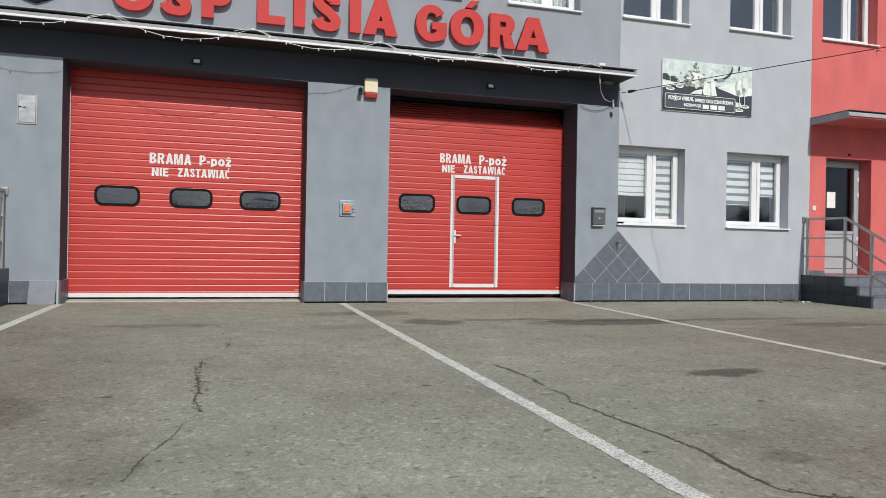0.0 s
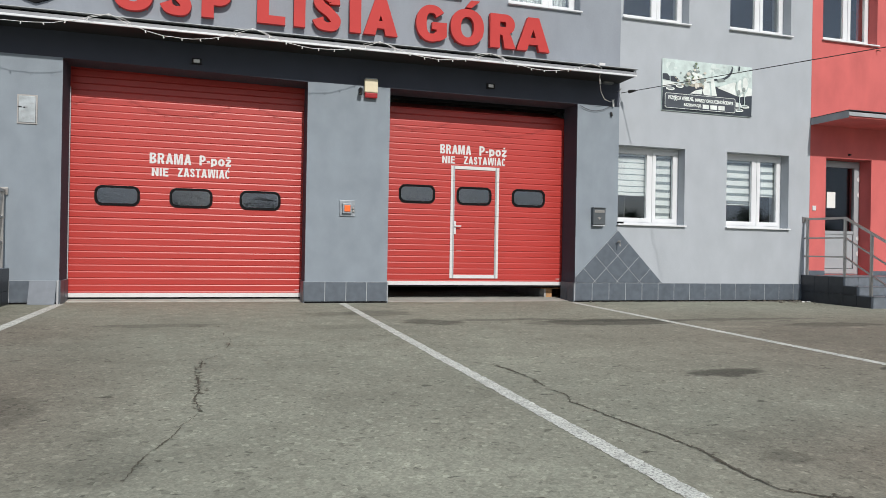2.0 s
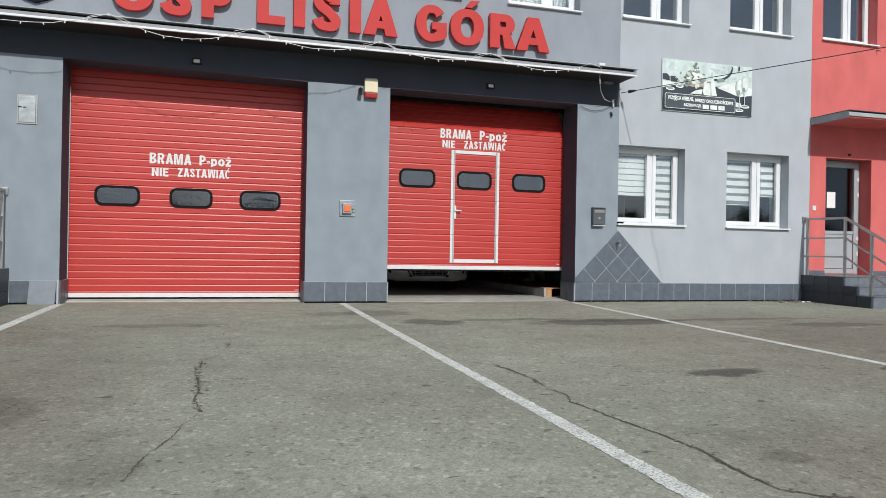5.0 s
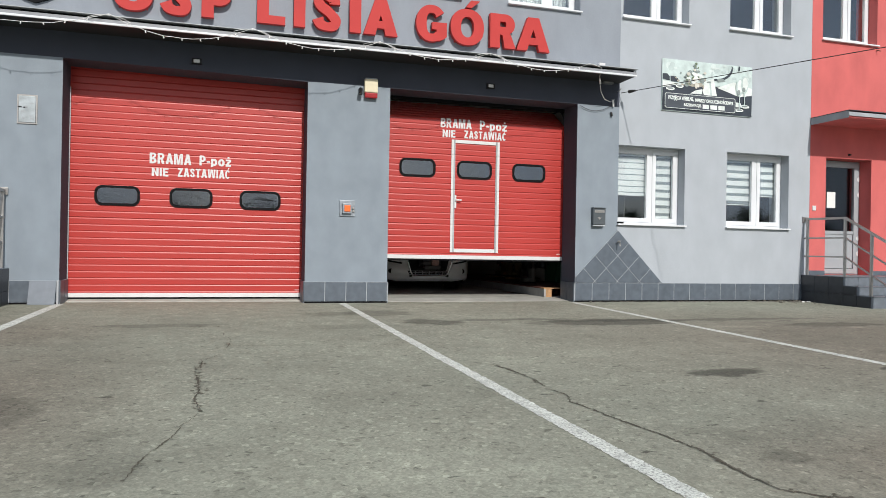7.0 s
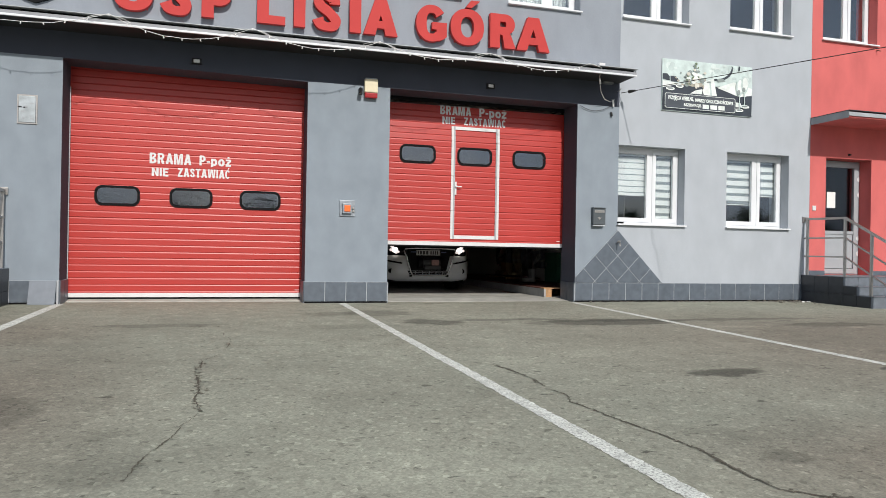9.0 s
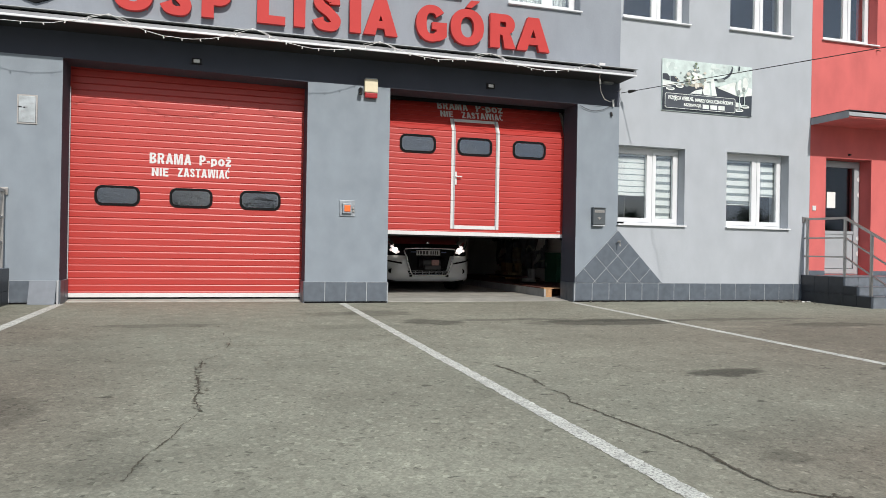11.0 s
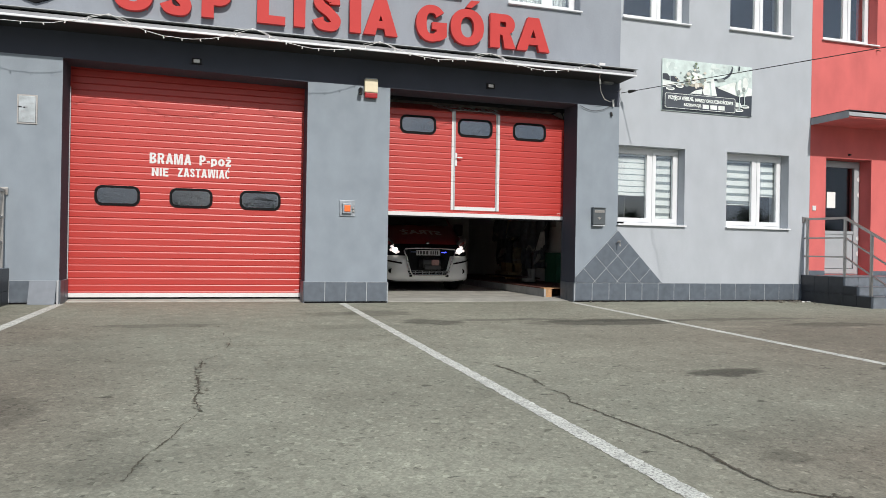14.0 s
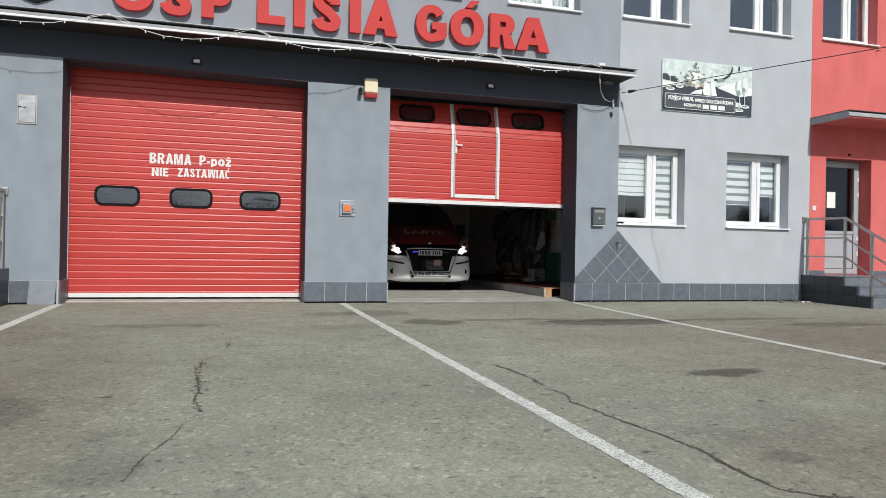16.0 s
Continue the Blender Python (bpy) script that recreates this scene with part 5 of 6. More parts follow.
def railing(x, label):
    r = empty("railing", (0, 0, 0), label, "railing", "stair railings")
    q = 0.022
    posts = [(-0.10, 0.54, 1.68), (-1.03, 0.54, 1.66), (-1.63, 0.20, 1.50 - 0.14)]
    for y, z0, z1 in posts:
        part("post", box(x - q, x + q, y - q, y + q, z0, z1, 0.004), M["steel"], r)
    for f in (1.0, 0.66, 0.335):
        h0, h1, h2 = 0.54 + 1.14 * f, 0.54 + 1.13 * f, 0.20 + 1.16 * f
        for (ya, za), (yb, zb) in (((-0.02, h0), (-1.03, h1)), ((-1.03, h1), (-2.35, h1 + (h2 - h1) * 2.2))):
            bm = bmesh.new()
            d = Vector((0, yb - ya, zb - za))
            half = 0.022 if f == 1.0 else 0.015
            box(-half, half, -half, half, 0, d.length, 0.004, bm=bm)
            bmesh.ops.transform(bm, matrix=Matrix.Translation((x, ya, za)) @ d.to_track_quat("Z", "Y").to_matrix().to_4x4(), verts=bm.verts)
            part("top_rail" if f == 1.0 else "mid_rail", bm, M["steel"], r)
    part("post", box(x - q, x + q, -2.35 - q, -2.35 + q, -0.03, 0.2 + 1.16 + (0.2 - 0.54) * 1.2, 0.004), M["steel"], r)
    part("wall_bracket", box(x - 0.05, x + 0.05, -0.04, -0.002, 1.62, 1.73, 0.005), M["steel"], r)


def entrance():
    steps("stairs_1", 11.30, 14.2, "landing and steps clad in anthracite tiles")
    railing(11.36, "brushed steel railing beside the entrance steps")
    steps("stairs_2", -6.2, -3.09, "tiled landing beside the grey pillar")
    railing(-3.17, "brushed steel railing on the tiled landing")
    d = empty("door_1", (11.9, 0.30, 0.545), "pale entrance door, glazed above, with a paper notice", "door", kind="structure")
    w, h = 1.2, 2.43
    part("door_frame", frame_bars(0.002, w - 0.002, 0.0, h - 0.004, 0.06, 0, 0.08), M["pvc_grey"], d)
    leaf = part("leaf", frame_bars(0.05, w - 0.06, 0.02, h - 0.04, 0.10, -0.02, 0.05), M["pvc_grey"], d)
    part("lower_panel", box(0.158, w - 0.168, 0.0, 0.03, 0.128, 0.86, 0.004), M["pvc_grey"], leaf, "pale solid lower panel")
    part("cross_bar", box(0.158, w - 0.168, -0.018, 0.045, 0.862, 0.93, 0.004), M["pvc_grey"], leaf)
    p = part("pane", box(0.158, w - 0.168, 0.01, 0.016, 0.932, h - 0.142), M["glass_door"], leaf)
    p.visible_shadow = False
    part("notice", box(0.335, 0.56, 0.003, 0.0095, 1.42, 1.76), M["paper"], leaf, "white paper notice")
    for z in (0.45, 0.78, 1.72, 2.05):
        bm = cyl((w - 0.055, -0.03, z - 0.05), (w - 0.055, -0.03, z + 0.05), 0.013)
        box(w - 0.085, w - 0.03, -0.028, -0.0205, z - 0.035, z + 0.035, 0.003, bm=bm)
        part("hinge", bm, M["white"], d, "white hinge")
    part("handle", box(0.07, 0.10, -0.07, -0.0205, 1.0, 1.16, 0.006), M["steel"], leaf)
    thing("wall_switch", box(11.555, 11.645, -0.018, -0.002, 1.87, 1.97, 0.006), M["white"], "white bell push beside the entrance", "bell push")
    for x0, x1 in ((11.49, 11.89), (13.11, 14.2)):
        bed = thing("plinth", box(x0, x1, -0.011, -0.001, 0.541, 0.63), M["grout"], "slate-grey tile skirting above the landing", "plinth", kind="structure")
        n = max(1, round((x1 - x0) / 0.3))
        for k in range(n):
            part("tile", box(x0 + (x1 - x0) * k / n + 0.004, x0 + (x1 - x0) * (k + 1) / n - 0.004, -0.019, -0.0115, 0.543, 0.63, 0.002), M["tile"], bed)
    bm = bmesh.new()
    rnd = random.Random(2)
    for _ in range(9):
        a = (11.15 + rnd.uniform(-0.1, 0.1), -0.32 + rnd.uniform(-0.05, 0.05))
        box(a[0] - 0.02, a[0] + 0.025, a[1] - 0.02, a[1] + 0.02, 0.0116 * a[1] + 0.0005, 0.0116 * a[1] + rnd.uniform(0.008, 0.02), 0.003, bm=bm)
    tagged(thing("litter", bm, M["paper"], "scraps of white litter on the asphalt by the steps", "litter"), kind="stuff")
    bm = bmesh.new()
    for _ in range(150):
        x, y = rnd.uniform(6.4, 11.25), -0.03 - abs(rnd.gauss(0, 0.07))
        if rnd.random() < 0.5:
            x, y = rnd.uniform(10.4, 11.28), -0.05 - abs(rnd.gauss(0, 0.25))
        r = rnd.uniform(0.006, 0.02)
        z = 0.0116 * y
        box(x - r, x + r, y - r, y + r, z - 0.002, z + r, r * 0.35, bm=bm)
    thing("grit", bm, M["grit"], "grit and dry soil along the wall base", "grit", kind="stuff")
    t = empty("wall_tap", (7.02, -0.021, 1.12), "small grey metal tap on the tiled gable", "tap")
    part("pipe", cyl((0, 0.0, 0), (0, -0.07, 0), 0.014), M["steel"], t)
    part("spout", tube([(0, -0.07, 0), (0, -0.1, -0.01), (0, -0.11, -0.07)], 0.012, 8), M["steel"], t)
    part("lever", box(-0.035, 0.035, -0.08, -0.068, 0.014, 0.03, 0.004), M["steel"], t)


M["pvc_grey"] = mat("pale_grey_pvc", (0.36, 0.39, 0.41), 0.4, var=0.04, scale=5, fine=60, bump=0.02)

for fx, fz in ((-0.52, 3.83), (4.425, 3.845)):
    floodlight(fx, fz)
siren()
call_box()
mailbox()
meter_box()
loose_slab()
billboard()
garland()
entrance()


# ---- the fire van ----
def hood_z(x, y):
    zc = float(np.interp(y, [0.08, 0.2, 0.4, 0.8, 1.05], [0.96, 1.05, 1.14, 1.30, 1.385]))
    return zc - 0.11 * abs(x / 0.97) ** 2.6


def plan(a, half=0.93, run=0.5, n=3.2):
    """Rounded nose seen from above; a from -90 to 90 degrees."""
    s, c = math.sin(radians(a)), math.cos(radians(a))
    return math.copysign(half * abs(s) ** (2 / n), s), run * (1 - abs(c) ** (2 / n))


def nose(levels, tail, half=0.93, run=0.5):
    """A shell round the nose: levels of z and set-back."""
    bm = bmesh.new()
    rows = []
    for z, back in levels:
        k = 1 - back * 0.25
        pts = [(-half * k, tail)] + [(x * k, y + back) for x, y in (plan(a, half, run) for a in np.linspace(-90, 90, 37))] + [(half * k, tail)]
        rows.append([bm.verts.new((x, y, z)) for x, y in pts])
    for a, b in zip(rows, rows[1:]):
        for i in range(len(a) - 1):
            bm.faces.new((a[i], a[i + 1], b[i + 1], b[i]))
    for f in bm.faces:
        f.smooth = True
    return bm


def fire_van():
    v = empty("fire_van", (4.105, 2.70, 0.04), "red and white fire service van with lit headlights", "van")
    # body
    bm = bmesh.new()
    st = [(0.12, 0.68, 0.96), (0.2, 0.83, 1.05), (0.4, 0.94, 1.14), (0.8, 0.99, 1.30), (1.05, 1.0, 1.385), (1.2, 1.0, 1.48), (1.75, 1.0, 1.90), (2.1, 1.0, 1.96), (4.5, 1.0, 1.96), (4.75, 0.98, 1.90)]
    rows = []
    for y, w, zc in st:
        prof = []
        for k in range(25):
            u = -1 + 2 * k / 24
            if abs(u) > 0.75:
                f = (1 - abs(u)) / 0.25
                z = 0.36 + f * (zc - 0.16 - 0.36)
                x = math.copysign(w * (1 - 0.03 * f - (0.14 * max(0, (z - 1.1) / 0.9) if zc > 1.35 else 0)), u)
            else:
                t = u / 0.75
                x = w * (0.97 - (0.14 * max(0, (zc - 0.16 - 1.1) / 0.9) if zc > 1.35 else 0)) * (abs(t) ** 0.9) * (1 if t >= 0 else -1)
                z = zc - 0.11 * abs(t) ** 2.6 - 0.05 * abs(t) ** 8
            prof.append(bm.verts.new((x, y, z)))
        rows.append(prof)
    for a, b in zip(rows, rows[1:]):
        for i in range(24):
            bm.faces.new((a[i], a[i + 1], b[i + 1], b[i])).smooth = True
    bm.faces.new(rows[0])
    bm.faces.new(rows[-1][::-1])
    part("body", bm, M["car_red"], v, "dark red body and bonnet")
    part("nose_panel", nose([(0.66, 0.06), (0.80, 0.05), (0.93, 0.075), (1.0, 0.14)], 0.56, 0.97, 0.52), M["car_black"], v, "dark nose panel")
    part("bumper", nose([(0.20, 0.16), (0.24, 0.05), (0.30, 0.01), (0.42, 0.0), (0.58, 0.03), (0.66, 0.035), (0.745, 0.05), (0.765, 0.1)], 0.72, 1.0, 0.56), M["car_white"], v, "white front bumper")
    for s in (-1, 1):
        line = []
        for a in np.linspace(24, 90, 14):
            x, y = plan(s * a, 1.0, 0.56)
            line.append((x, y + 0.018, 0.585 + 0.10 * ((a - 24) / 66) ** 0.8))
        part("rub_strip", tube(line + [(s * 1.0, 0.7, 0.69)], 0.017, 8), M["rubber"], v, "black rub strip")
    part("underside", box(-0.85, 0.85, 0.2, 4.6, 0.18, 0.40, 0.02), M["rubber"], v)
    # grille
    o = [(-0.5, 0.90), (-0.38, 0.42), (0.38, 0.42), (0.5, 0.90)]
    part("grille", plate(o, -0.02, 0.2), M["car_black"], v, "black grille")
    gl = part("lower_grille", plate([(-0.46, 0.43), (-0.41, 0.34), (0.41, 0.34), (0.46, 0.43)], -0.035, 0.1), M["car_black"], v, "black lower grille")
    for z in (0.35, 0.39, 0.427):
        part("grille_bar", box(-0.44, 0.44, -0.05, -0.0355, z - 0.006, z + 0.006, 0.003), M["sheet_white"], gl)
    for x in (-0.3, -0.15, 0, 0.15, 0.3):
        part("grille_bar", box(x - 0.005, x + 0.005, -0.049, -0.0355, 0.35, 0.42), M["sheet_white"], gl)
    winch = part("winch", cyl((-0.24, -0.03, 0.60), (0.30, -0.03, 0.60), 0.105, seg=22), M["winch"], v, "black recovery winch")
    for x in (-0.25, 0.22):
        part("end_cap", cyl((x, -0.03, 0.60), (x + 0.09, -0.03, 0.60), 0.125, seg=22), M["car_black"], winch)
    part("fairlead", box(-0.13, 0.22, -0.165, -0.137, 0.46, 0.55, 0.012), M["winch"], winch)
    part("badge", plate(rounded(0.16, 0.12, 0.03), -0.150, -0.136, (0.1, 0.61)), M["badge"], v, "dull reddish badge")
    guard = [(0.0, -0.075, 0.335), (-0.36, -0.08, 0.34), (-0.41, -0.085, 0.40), (-0.53, -0.09, 0.765), (-0.565, -0.09, 0.855), (-0.535, -0.09, 0.893), (-0.3, -0.09, 0.905), (0.3, -0.09, 0.905), (0.535, -0.09, 0.893), (0.565, -0.09, 0.855), (0.53, -0.09, 0.765), (0.41, -0.085, 0.40), (0.36, -0.08, 0.34), (0.0, -0.075, 0.335)]
    part("bull_bar", tube(guard, 0.016, 10), M["chrome"], v, "chrome bull bar")
    for x in (-0.4, 0.4):
        part("bar_mount", box(x - 0.02, x + 0.02, -0.08, 0.08, 0.30, 0.345, 0.004), M["rubber"], v)
    # number plate with plain bars
    pl = part("number_plate", box(-0.295, 0.225, -0.075, -0.068, 0.760, 0.868, 0.003), M["plate"], v, "white number plate")
    part("plate_bracket", box(-0.24, 0.24, -0.0675, -0.02, 0.775, 0.855), M["rubber"], v)
    x = -0.27
    for wd in (0.03, 0.05, 0.05, 0.05):
        part("plate_bar", box(x, x + wd, -0.0775, -0.0755, 0.777, 0.851), M["plate_ink"], pl)
        x += wd + 0.018
    x = 0.01
    for wd in (0.03,) * 4:
        part("plate_bar", box(x, x + wd, -0.0775, -0.0755, 0.777, 0.851), M["plate_ink"], pl)
        x += wd + 0.017
    # lamps
    strobes = []
    for s in (-1, 1):
        e = bmesh.new()
        bmesh.ops.create_uvsphere(e, u_segments=20, v_segments=12, radius=1)
        bmesh.ops.transform(e, matrix=pose(s * 0.78, 0.30, 0.95, 0, s * -52, s * 22) @ Matrix.Diagonal((0.235, 0.16, 0.105, 1)), verts=e.verts)
        for f in e.faces:
            f.smooth = True
        h = part("headlight", e, M["head_glass"], v, "lit headlight")
        # first sphere is the lamp; the rest glow in place of reflector sparkle
        for (px, pz, r) in ((0.715, 0.865, 0.068), (0.775, 0.935, 0.042), (0.80, 0.99, 0.022), (0.655, 0.825, 0.034), (0.80, 0.865, 0.036), (0.84, 1.05, 0.02), (0.865, 1.10, 0.017), (0.745, 0.965, 0.018), (0.70, 0.80, 0.02)):
            e = bmesh.new()
            bmesh.ops.create_uvsphere(e, u_segments=16, v_segments=10, radius=r)
            bmesh.ops.transform(e, matrix=Matrix.Translation((s * px, 0.115 + (pz - 0.86) * 0.6, pz)) @ Matrix.Diagonal((1, 0.6, 0.85, 1)), verts=e.verts)
            part("bulb", e, M["head" if r > 0.06 else "head_sparkle"], h)
        fx, fy = s * 0.78, 0.12
        fog = part("fog_lamp", cyl((fx, fy - 0.01, 0.42), (fx + s * 0.04, fy + 0.1, 0.42), 0.055, seg=20), M["rubber"], v, "round fog lamp")
        part("lens", cyl((fx, fy - 0.013, 0.42), (fx, fy - 0.0105, 0.42), 0.035, seg=18), M["head_glass"], fog)
        side = part("door_mirror", box(s * 1.09 - 0.1, s * 1.09 + 0.1, 1.32, 1.45, 1.22, 1.48, 0.04), M["rubber"], v)
        part("mirror_arm", box(min(s * 0.93, s * 1.0), max(s * 0.93, s * 1.0), 1.34, 1.43, 1.25, 1.32), M["rubber"], side)
        part("side_repeater", box(s * 1.0 - 0.015, s * 1.0 + 0.015, 0.60, 0.67, 0.66, 0.74, 0.005), M["head_glass"], v)
        # strobe: a turning drum, one half bright
        drum = bmesh.new()
        seg = 16
        ends = []
        for xx in (-0.052, 0.052):
            ends.append([drum.verts.new((xx, -0.018 * math.cos(2 * math.pi * k / seg), 0.018 * math.sin(2 * math.pi * k / seg))) for k in range(seg)])
        for k in range(seg):
            f = drum.faces.new((ends[0][k], ends[0][(k + 1) % seg], ends[1][(k + 1) % seg], ends[1][k]))
            f.material_index = 0 if math.cos(2 * math.pi * (k + 0.5) / seg) > 0.8 else 1
        drum.faces.new(ends[0]).material_index = 1
        drum.faces.new(ends[1]).material_index = 1
        dr = part("strobe", drum, [M["blue"], M["blue_off"]], v, "flashing blue strobe")
        dr.location = (s * 0.335 - 0.03, -0.075, 0.828)
        part("strobe_housing", box(s * 0.335 - 0.03 - 0.065, s * 0.335 - 0.03 + 0.065, -0.054, -0.021, 0.801, 0.855, 0.004), M["rubber"], v)
        for za, zb in ((0.799, 0.819), (0.837, 0.857)):
            part("strobe_bezel", box(s * 0.335 - 0.03 - 0.065, s * 0.335 - 0.03 + 0.065, -0.1, -0.0545, za, zb, 0.003), M["rubber"], v)
        strobes.append((dr, s))
        for wy in (0.98, 3.9):
            wh = part("wheel", cyl((s * 0.70, wy, 0.32), (s * 0.90, wy, 0.32), 0.32, seg=32), M["rubber"], v, "black tyre")
            part("rim", cyl((s * 0.86, wy, 0.32), (s * 0.912, wy, 0.32), 0.2, 0.19, seg=24), M["steel"], wh)
    # bonnet lettering, mirrored so that drivers ahead can read it
    bm = fitted(lettering("STRAŻ", 0.2, 0.008, 0.002), -0.46, 0.46, 0, 0.30, 0)
    for p in bm.verts:
        x, t = -p.co.x, p.co.z
        y = 0.58 + 1.1 * t
        p.co = Vector((x, y, hood_z(x, y) + 0.006))
    part("lettering", bm, M["car_white"], v, "mirrored white bonnet lettering STRAŻ")
    e = bmesh.new()
    bmesh.ops.create_uvsphere(e, u_segments=14, v_segments=8, radius=0.04)
    bmesh.ops.transform(e, matrix=Matrix.Translation((0, 0.135, 1.015)) @ Matrix.Diagonal((1, 0.5, 0.9, 1)), verts=e.verts)
    part("emblem", e, M["chrome"], v, "small chrome emblem")
    # windscreen
    bm = bmesh.new()
    q = []
    for y, z, w in ((1.10, 1.425, 0.80), (1.4, 1.665, 0.75), (1.71, 1.89, 0.70)):
        q.append([bm.verts.new((w * (-1 + 2 * k / 12), y + 0.10 * abs(-1 + 2 * k / 12) ** 2 - 0.03, z + 0.005)) for k in range(13)])
    for a, b in zip(q, q[1:]):
        for i in range(12):
            bm.faces.new((a[i], a[i + 1], b[i + 1], b[i])).smooth = True
    part("windscreen", bm, M["screen"], v, "dark windscreen")
    for x0, x1 in ((-0.6, -0.05), (0.0, 0.55)):
        part("wiper", tube([(x0, 1.03, 1.42), ((x0 + x1) / 2, 1.06, 1.46), (x1, 1.09, 1.445)], 0.009, 6), M["rubber"], v)
    part("light_bar", box(-0.6, 0.6, 1.95, 2.2, 1.975, 2.08, 0.03), M["blue_off"], v, "blue roof light bar")
    return v, strobes


M["head_sparkle"] = mat("headlight_sparkle", (0.8, 0.78, 0.75), 0.1, bump=0, emit=(1.0, 0.84, 0.80), power=0.8)
M["car_black"] = mat("black_grille", (0.006, 0.006, 0.007), 0.6, var=0.1, bump=0.05, spec=0.08)
M["screen"] = mat("windscreen_glass", (0.01, 0.012, 0.013), 0.05, var=0.1, bump=0)
M["winch"] = mat("winch_black", (0.022, 0.022, 0.024), 0.45, var=0.3, scale=20, bump=0.1)
M["badge"] = mat("winch_badge", (0.30, 0.17, 0.15), 0.5, var=0.3, scale=25)
M["plate"] = mat("plate_white", (0.42, 0.43, 0.43), 0.5, var=0.03, bump=0)
M["plate_ink"] = mat("plate_black", (0.03, 0.03, 0.03), 0.5, bump=0)
VAN, STROBES = fire_van()


# ---- garage hall ----
def hall():
    p = empty("platform", (0, 0, 0), "low wooden platform along the garage wall", "platform")
    part("side_board", box(5.905, 5.945, 0.78, 8.5, 0.041, 0.196, 0.003), M["side_board"], p, "grey side board")
    part("deck", box(5.90, 7.29, 0.95, 8.5, 0.1965, 0.216, 0.003), M["board_red"], p, "red-brown deck board")
    part("end_block", box(5.946, 6.07, 0.785, 0.93, 0.041, 0.19, 0.004), M["wood"], p, "bare wood end block")
    part("deck_edge", box(5.90, 6.98, 0.775, 0.949, 0.1965, 0.218, 0.002), M["wood"], p, "bare wood deck edge")
    for x in (6.5, 7.1):
        part("joist", box(x, x + 0.1, 0.96, 8.4, 0.041, 0.196), M["wood"], p)
    bench = empty("shoe_bench", (0, 0, 0), "low red-brown board on blocks under the jackets", "bench")
    part("board", box(6.62, 7.05, 3.5, 6.1, 0.285, 0.305, 0.003), M["board_red"], bench)
    for y in (3.6, 4.7, 5.8):
        part("block", box(6.68, 7.0, y, y + 0.1, 0.2165, 0.2845, 0.003), M["wood"], bench)
    r = empty("coat_rail", (0, 0, 0), "dark rail with hooks on the garage wall", "coat rail")
    part("rail", box(7.27, 7.298, 3.2, 6.5, 1.92, 2.02, 0.004), M["sheet_dark"], r)
    for i in range(7):
        part("hook", tube([(7.27, 3.55 + i * 0.46, 1.96), (7.2, 3.55 + i * 0.46, 1.96), (7.18, 3.55 + i * 0.46, 2.0)], 0.008, 6), M["steel"], r)
    rnd = random.Random(21)
    for i in range(7):
        y = 3.55 + i * 0.46 + rnd.uniform(-0.06, 0.06)
        sand = i == 4
        c = empty("fire_jacket", (7.2, y, 1.95), "%s firefighter jacket with reflective bands hanging on a hook" % ("sand-coloured" if sand else "dark"), "jacket", "hanging fire jackets")
        m = M["coat_sand" if sand else "coat_dark"]
        long = rnd.uniform(0.62, 1.15) * (1.0 if i < 4 else 0.85)
        c.rotation_euler = (rnd.uniform(-0.1, 0.1), rnd.uniform(0.0, 0.12), rnd.uniform(-0.7, 0.7))

        def body(z0, z1, grow, n=22):
            bm = bmesh.new()
            rows = []
            for k in range(9):
                t = k / 8
                z = z0 + (z1 - z0) * t
                u = -z / long
                w = (0.07 + 0.20 * min(1, u * 3.2) + 0.05 * u) + grow
                d = (0.05 + 0.07 * min(1, u * 3) + 0.02 * u) + grow * 0.6
                rows.append([bm.verts.new((-0.05 + d * math.cos(2 * math.pi * a / n) * (1 + 0.2 * math.sin(a * 2.1 + i + 4 * u)), w * math.sin(2 * math.pi * a / n) * (1 + 0.12 * math.sin(a * 3.3 + 5 * u + i)), z + 0.06 * u * math.sin(a * 1.3 + 2 * i))) for a in range(n)])
            for ra, rb in zip(rows, rows[1:]):
                for a in range(n):
                    bm.faces.new((ra[a], ra[(a + 1) % n], rb[(a + 1) % n], rb[a])).smooth = True
            bm.faces.new(rows[0])
            bm.faces.new(rows[-1])
            return bm

        part("body", body(0.0, -long, 0), m, c)
        for zt in () if i not in (1, 6) else (-long + 0.17 + rnd.uniform(-0.05, 0.2),):
            part("reflective_band", body(zt, zt - 0.05, 0.006), M["tape_dull"], c, "pale reflective band")
        for s in (-1, 1):
            sl = part("sleeve", tube([(-0.05, s * 0.17, -0.14), (-0.06, s * 0.27, -0.32), (-0.07, s * 0.29, -0.55), (-0.09, s * 0.28, -0.74)], 0.062, 10), m, c)
            i in (1, 3, 6) and s > 0 and part("cuff_band", cyl((-0.083, s * 0.283, -0.66), (-0.087, s * 0.281, -0.70), 0.067, seg=12), M["tape_dull"], sl)
    for i in range(5):
        y = 3.75 + i * 0.62 + rnd.uniform(-0.1, 0.1)
        c = empty("fire_trousers", (7.13, y, 1.2), "dark firefighter trousers hanging below the jackets", "trousers", "hanging fire trousers")
        part("waist", box(-0.08, 0.06, -0.17, 0.17, -0.22, 0.0, 0.05), M["coat_dark"], c)
        part("braces", tube([(0.0, -0.1, -0.01), (0.08, -0.03, 0.45), (0.155, 0.0, 0.74), (0.09, 0.04, 0.45), (0.0, 0.1, -0.01)], 0.012, 6), M["coat_dark"], c)
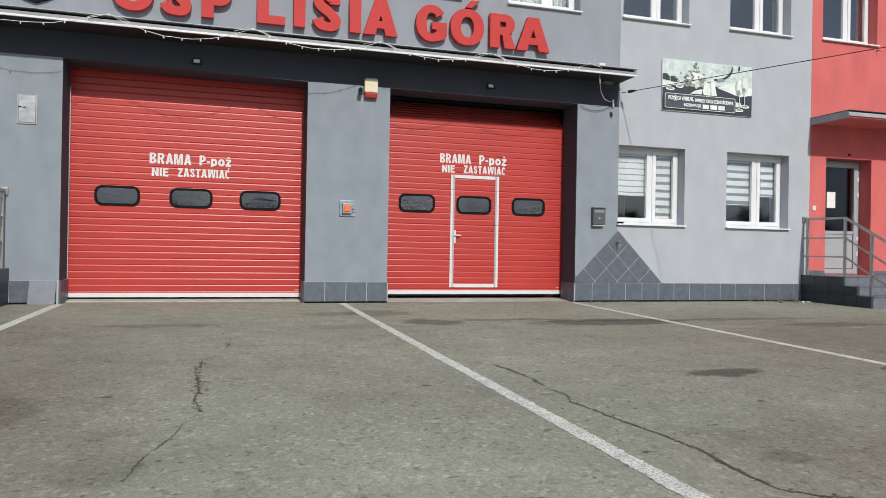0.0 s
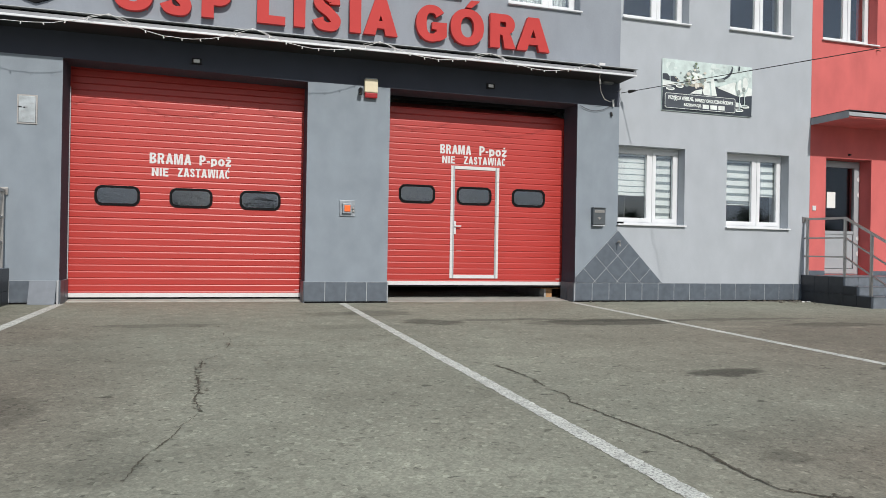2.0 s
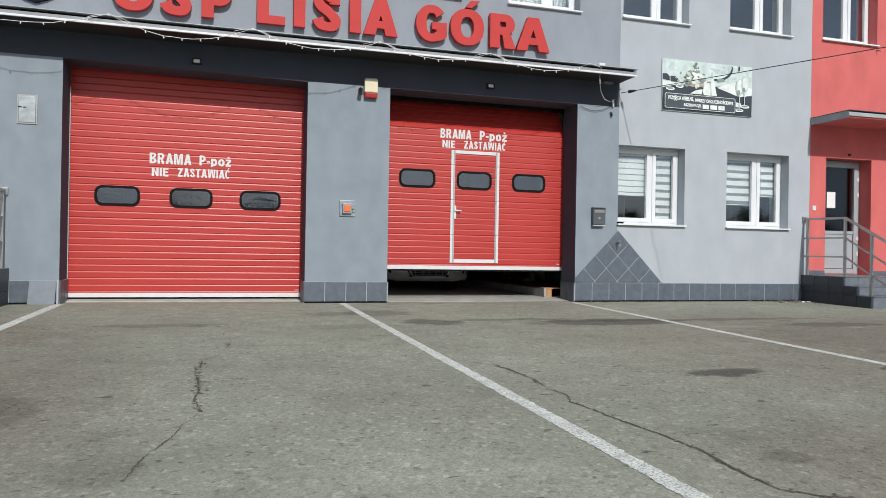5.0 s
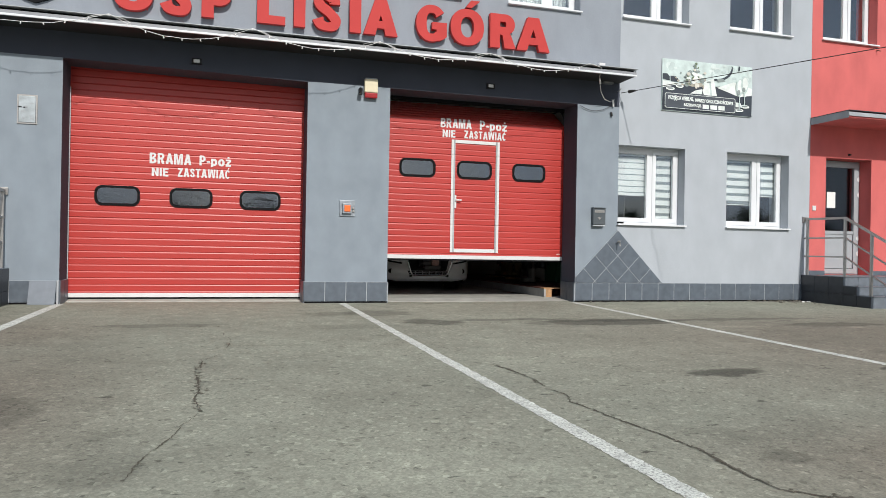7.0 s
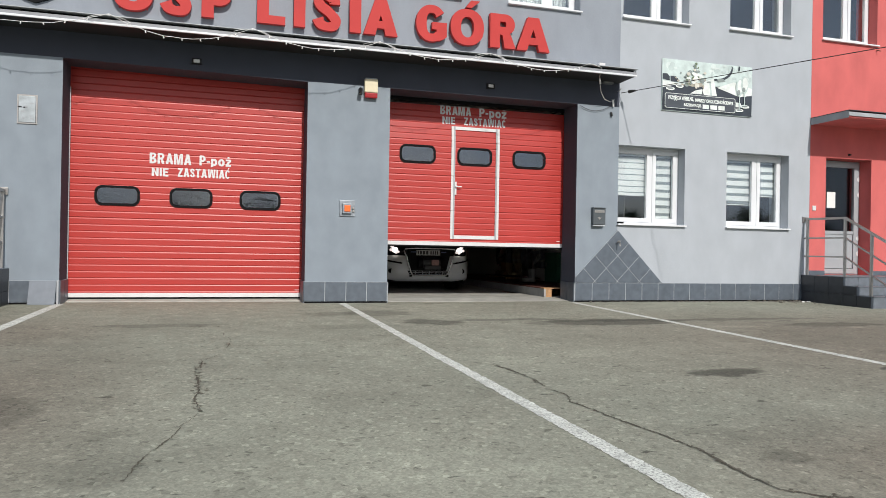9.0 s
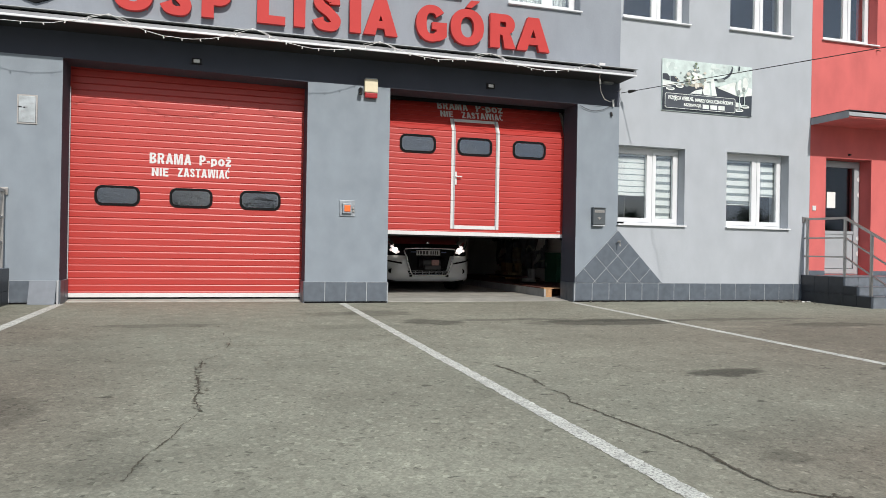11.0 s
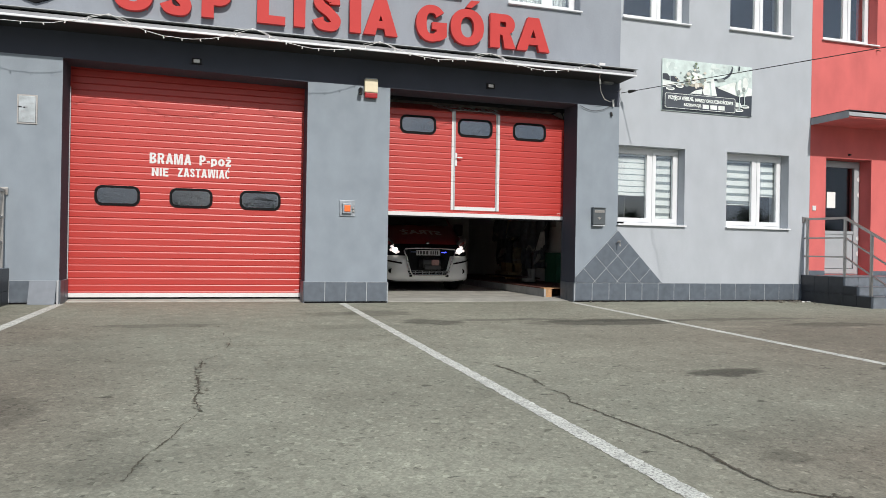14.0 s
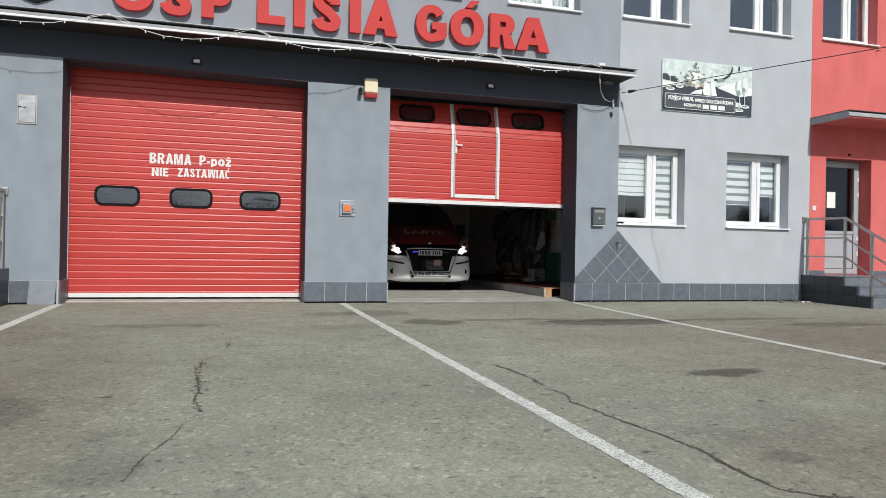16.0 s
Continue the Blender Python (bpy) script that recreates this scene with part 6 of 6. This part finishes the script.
        for s in (-1, 1):
            leg = part("leg", tube([(-0.01, s * 0.09, -0.18), (-0.03, s * 0.11, -0.4), (0.0, s * 0.12 + rnd.uniform(-0.03, 0.03), -0.62 - rnd.uniform(0, 0.15))], 0.085, 10), M["coat_sand" if i == 2 else "coat_dark"], c)
            i % 2 == 0 and part("ankle_band", cyl((-0.022, s * 0.113, -0.47), (-0.015, s * 0.115, -0.51), 0.089, seg=12), M["tape_dull"], leg)
    boot_pair(6.5, 2.86, 0.217, "tape_dull")
    for i, y in enumerate((4.36, 4.82, 5.25)):
        boot_pair(6.8 - 0.04 * (i % 2), y, 0.306, "boot")
    g = empty("locker", (7.17, 2.86, 0.217), "low green metal locker on the platform", "locker")
    part("body", box(0, 0.12, 0, 0.62, 0, 0.685, 0.008), M["green"], g)
    part("door", box(-0.018, -0.001, 0.02, 0.60, 0.03, 0.67, 0.004), M["green"], g)
    part("handle", box(-0.035, -0.0185, 0.5, 0.53, 0.36, 0.46, 0.004), M["steel"], g)
    s = empty("crate_shelf", (0, 0, 0), "wall shelf with a green crate", "shelf")
    part("board", box(7.1, 7.298, 3.15, 3.5, 1.66, 1.69, 0.003), M["green"], s)
    for y in (3.2, 3.45):
        part("bracket", box(7.2, 7.296, y - 0.015, y + 0.015, 1.5, 1.659), M["steel"], s)
    thing("crate", box(7.12, 7.28, 3.17, 3.48, 1.691, 1.86, 0.02), M["green"], "green plastic crate on the wall shelf", "crate")
    for y, z, w, h in ((3.03, 1.36, 0.25, 0.29), (5.44, 1.0, 0.30, 0.12), (3.20, 0.86, 0.15, 0.10)):
        thing("cloth", drape(y, z, w, h), M["cape"], "pale grey cloth hanging among the jackets", "cloth", "pale cloths")
    # gate tracks
    for a, b, up in ((OPEN_1[0], OPEN_1[1], False), (OPEN_2[0], OPEN_2[1], True)):
        for x in (a - 0.05, b + 0.02):
            tr = empty("gate_track", (x, GATE_Y + 0.06, 0), "galvanised steel track beside the gate", "gate track", "gate tracks")
            line = [(0.015, 0, 0.05)] + [(0.015, rail(v)[0], rail(v)[1]) for v in [BEND_Z + BEND_R * math.pi / 2 * k / 10 for k in range(11)]] + [(0.015, 3.6, BEND_Z + BEND_R)]
            part("rail", tube(line, 0.014, 6), M["sheet_dark"], tr)


def boot_pair(x, y, z, m):
    p = empty("boots", (x, y, z), "pair of %s boots on the platform" % ("pale worn" if m == "tape_dull" else "tan rubber"), "boots", "boots under the jackets")
    for s in (-0.07, 0.07):
        bm = cyl((0.05, s, 0.06), (0.05, s, 0.32), 0.055, 0.065, 14)
        box(-0.17, 0.11, s - 0.05, s + 0.05, 0.022, 0.11, 0.035, bm=bm)
        b = part("boot", bm, M[m], p)
        part("sole", box(-0.175, 0.115, s - 0.053, s + 0.053, 0, 0.0215, 0.006), M["rubber"], b)
    return p


def drape(y, z, w1, h):
    bm = bmesh.new()
    rows = []
    for k in range(8):
        t = k / 7
        w = w1 * (0.35 + 0.65 * t)
        rows.append([bm.verts.new((6.83 + 0.05 * (1 - t) + 0.018 * math.sin(a * 1.9), y - w + 2 * w * a / 12, z - h * t + 0.09 * h * math.sin(a * 1.3) - 0.012 * a * t)) for a in range(13)])
    for ra, rb in zip(rows, rows[1:]):
        for a in range(12):
            bm.faces.new((ra[a], ra[a + 1], rb[a + 1], rb[a])).smooth = True
    g = bmesh.ops.extrude_face_region(bm, geom=bm.faces[:])
    bmesh.ops.translate(bm, verts=[q for q in g["geom"] if isinstance(q, bmesh.types.BMVert)], vec=(0.012, 0, 0))
    # strap up to the rail
    strap = tube([(6.885, y, z - 0.01), (7.1, y + 0.1, 1.7), (7.285, y + 0.28, 1.97)], 0.003, 6)
    me = bpy.data.meshes.new("strap")
    strap.to_mesh(me)
    strap.free()
    bm.from_mesh(me)
    bpy.data.meshes.remove(me)
    return bm


M["tape_dull"] = mat("worn_reflective_tape", (0.17, 0.17, 0.155), 0.5, var=0.15, scale=15)
M["cape"] = mat("grey_cloth", (0.36, 0.36, 0.35), 0.9, var=0.2, scale=8)
hall()


# ---- beyond the forecourt, seen in the window panes ----
def tree(x, y, h, seed):
    rnd = random.Random(seed)
    t = empty("tree", (x, y, -0.17), "bushy green tree across the road", "tree", "trees across the road")
    bm = cyl((0, 0, 0), (0.1, 0, h * 0.5), 0.22, 0.12, 9)
    tips = []
    for k in range(9):
        a, z = rnd.uniform(0, 6.28), h * rnd.uniform(0.3, 0.55)
        tip = Vector((math.cos(a) * h * 0.22, math.sin(a) * h * 0.22, z + h * rnd.uniform(0.15, 0.4)))
        cyl((0.05, 0, z), tip, 0.08, 0.02, 6, bm=bm)
        tips.append(tip)
    part("trunk", bm, M["bark"], t)
    verts, faces = [], []
    for _ in range(1500):
        c = rnd.choice(tips) + Vector((rnd.gauss(0, h * 0.1), rnd.gauss(0, h * 0.1), rnd.gauss(0, h * 0.09)))
        e = Euler((rnd.uniform(0, 6), rnd.uniform(0, 6), rnd.uniform(0, 6))).to_matrix()
        s = rnd.uniform(0.12, 0.3)
        n = len(verts)
        verts += [tuple(c + e @ Vector(q) * s) for q in ((-1, -0.5, 0), (0.2, -0.6, 0.1), (1, 0.1, 0), (0.1, 0.6, -0.1))]
        faces.append((n, n + 1, n + 2, n + 3))
    me = bpy.data.meshes.new("crown")
    me.from_pydata(verts, [], faces)
    me.materials.append(M["leaf"])
    o = new("crown", me)
    o.parent = t


for i in range(17):
    rnd = random.Random(300 + i)
    tree(-34 + i * 7.6 + rnd.uniform(-2, 2), -68 + rnd.uniform(-5, 5), rnd.uniform(4.8, 6.6) if i < 9 else rnd.uniform(6.0, 9.0), 40 + i)


def motions():
    times = [i * 0.25 for i in range(65)]
    for k, s in enumerate(SECTIONS):
        walk(s, [(t, section_poses(lift_at(t))[k]) for t in times])
    # the van starts to roll out
    van = [(0.0, 2.70), (14.6, 2.70), (14.9, 2.695), (15.2, 2.665), (15.5, 2.62), (15.75, 2.58), (16.0, 2.535)]
    walk(VAN, [(t, pose(4.105, y, 0.04)) for t, y in van])
    # the strobes turn in opposite phase, once in 0.466 s, dark until they are switched on
    for drum, s in STROBES:
        phase = 15.60 if s < 0 else 15.833
        rows = []
        for i in range(161):
            t = max(i * 0.1, 11.27 if s < 0 else 11.5)
            rows.append((i * 0.1, pose(s * 0.335 - 0.03, -0.075, 0.828, 360 * (t - phase) / 0.466)))
        walk(drum, rows)


motions()
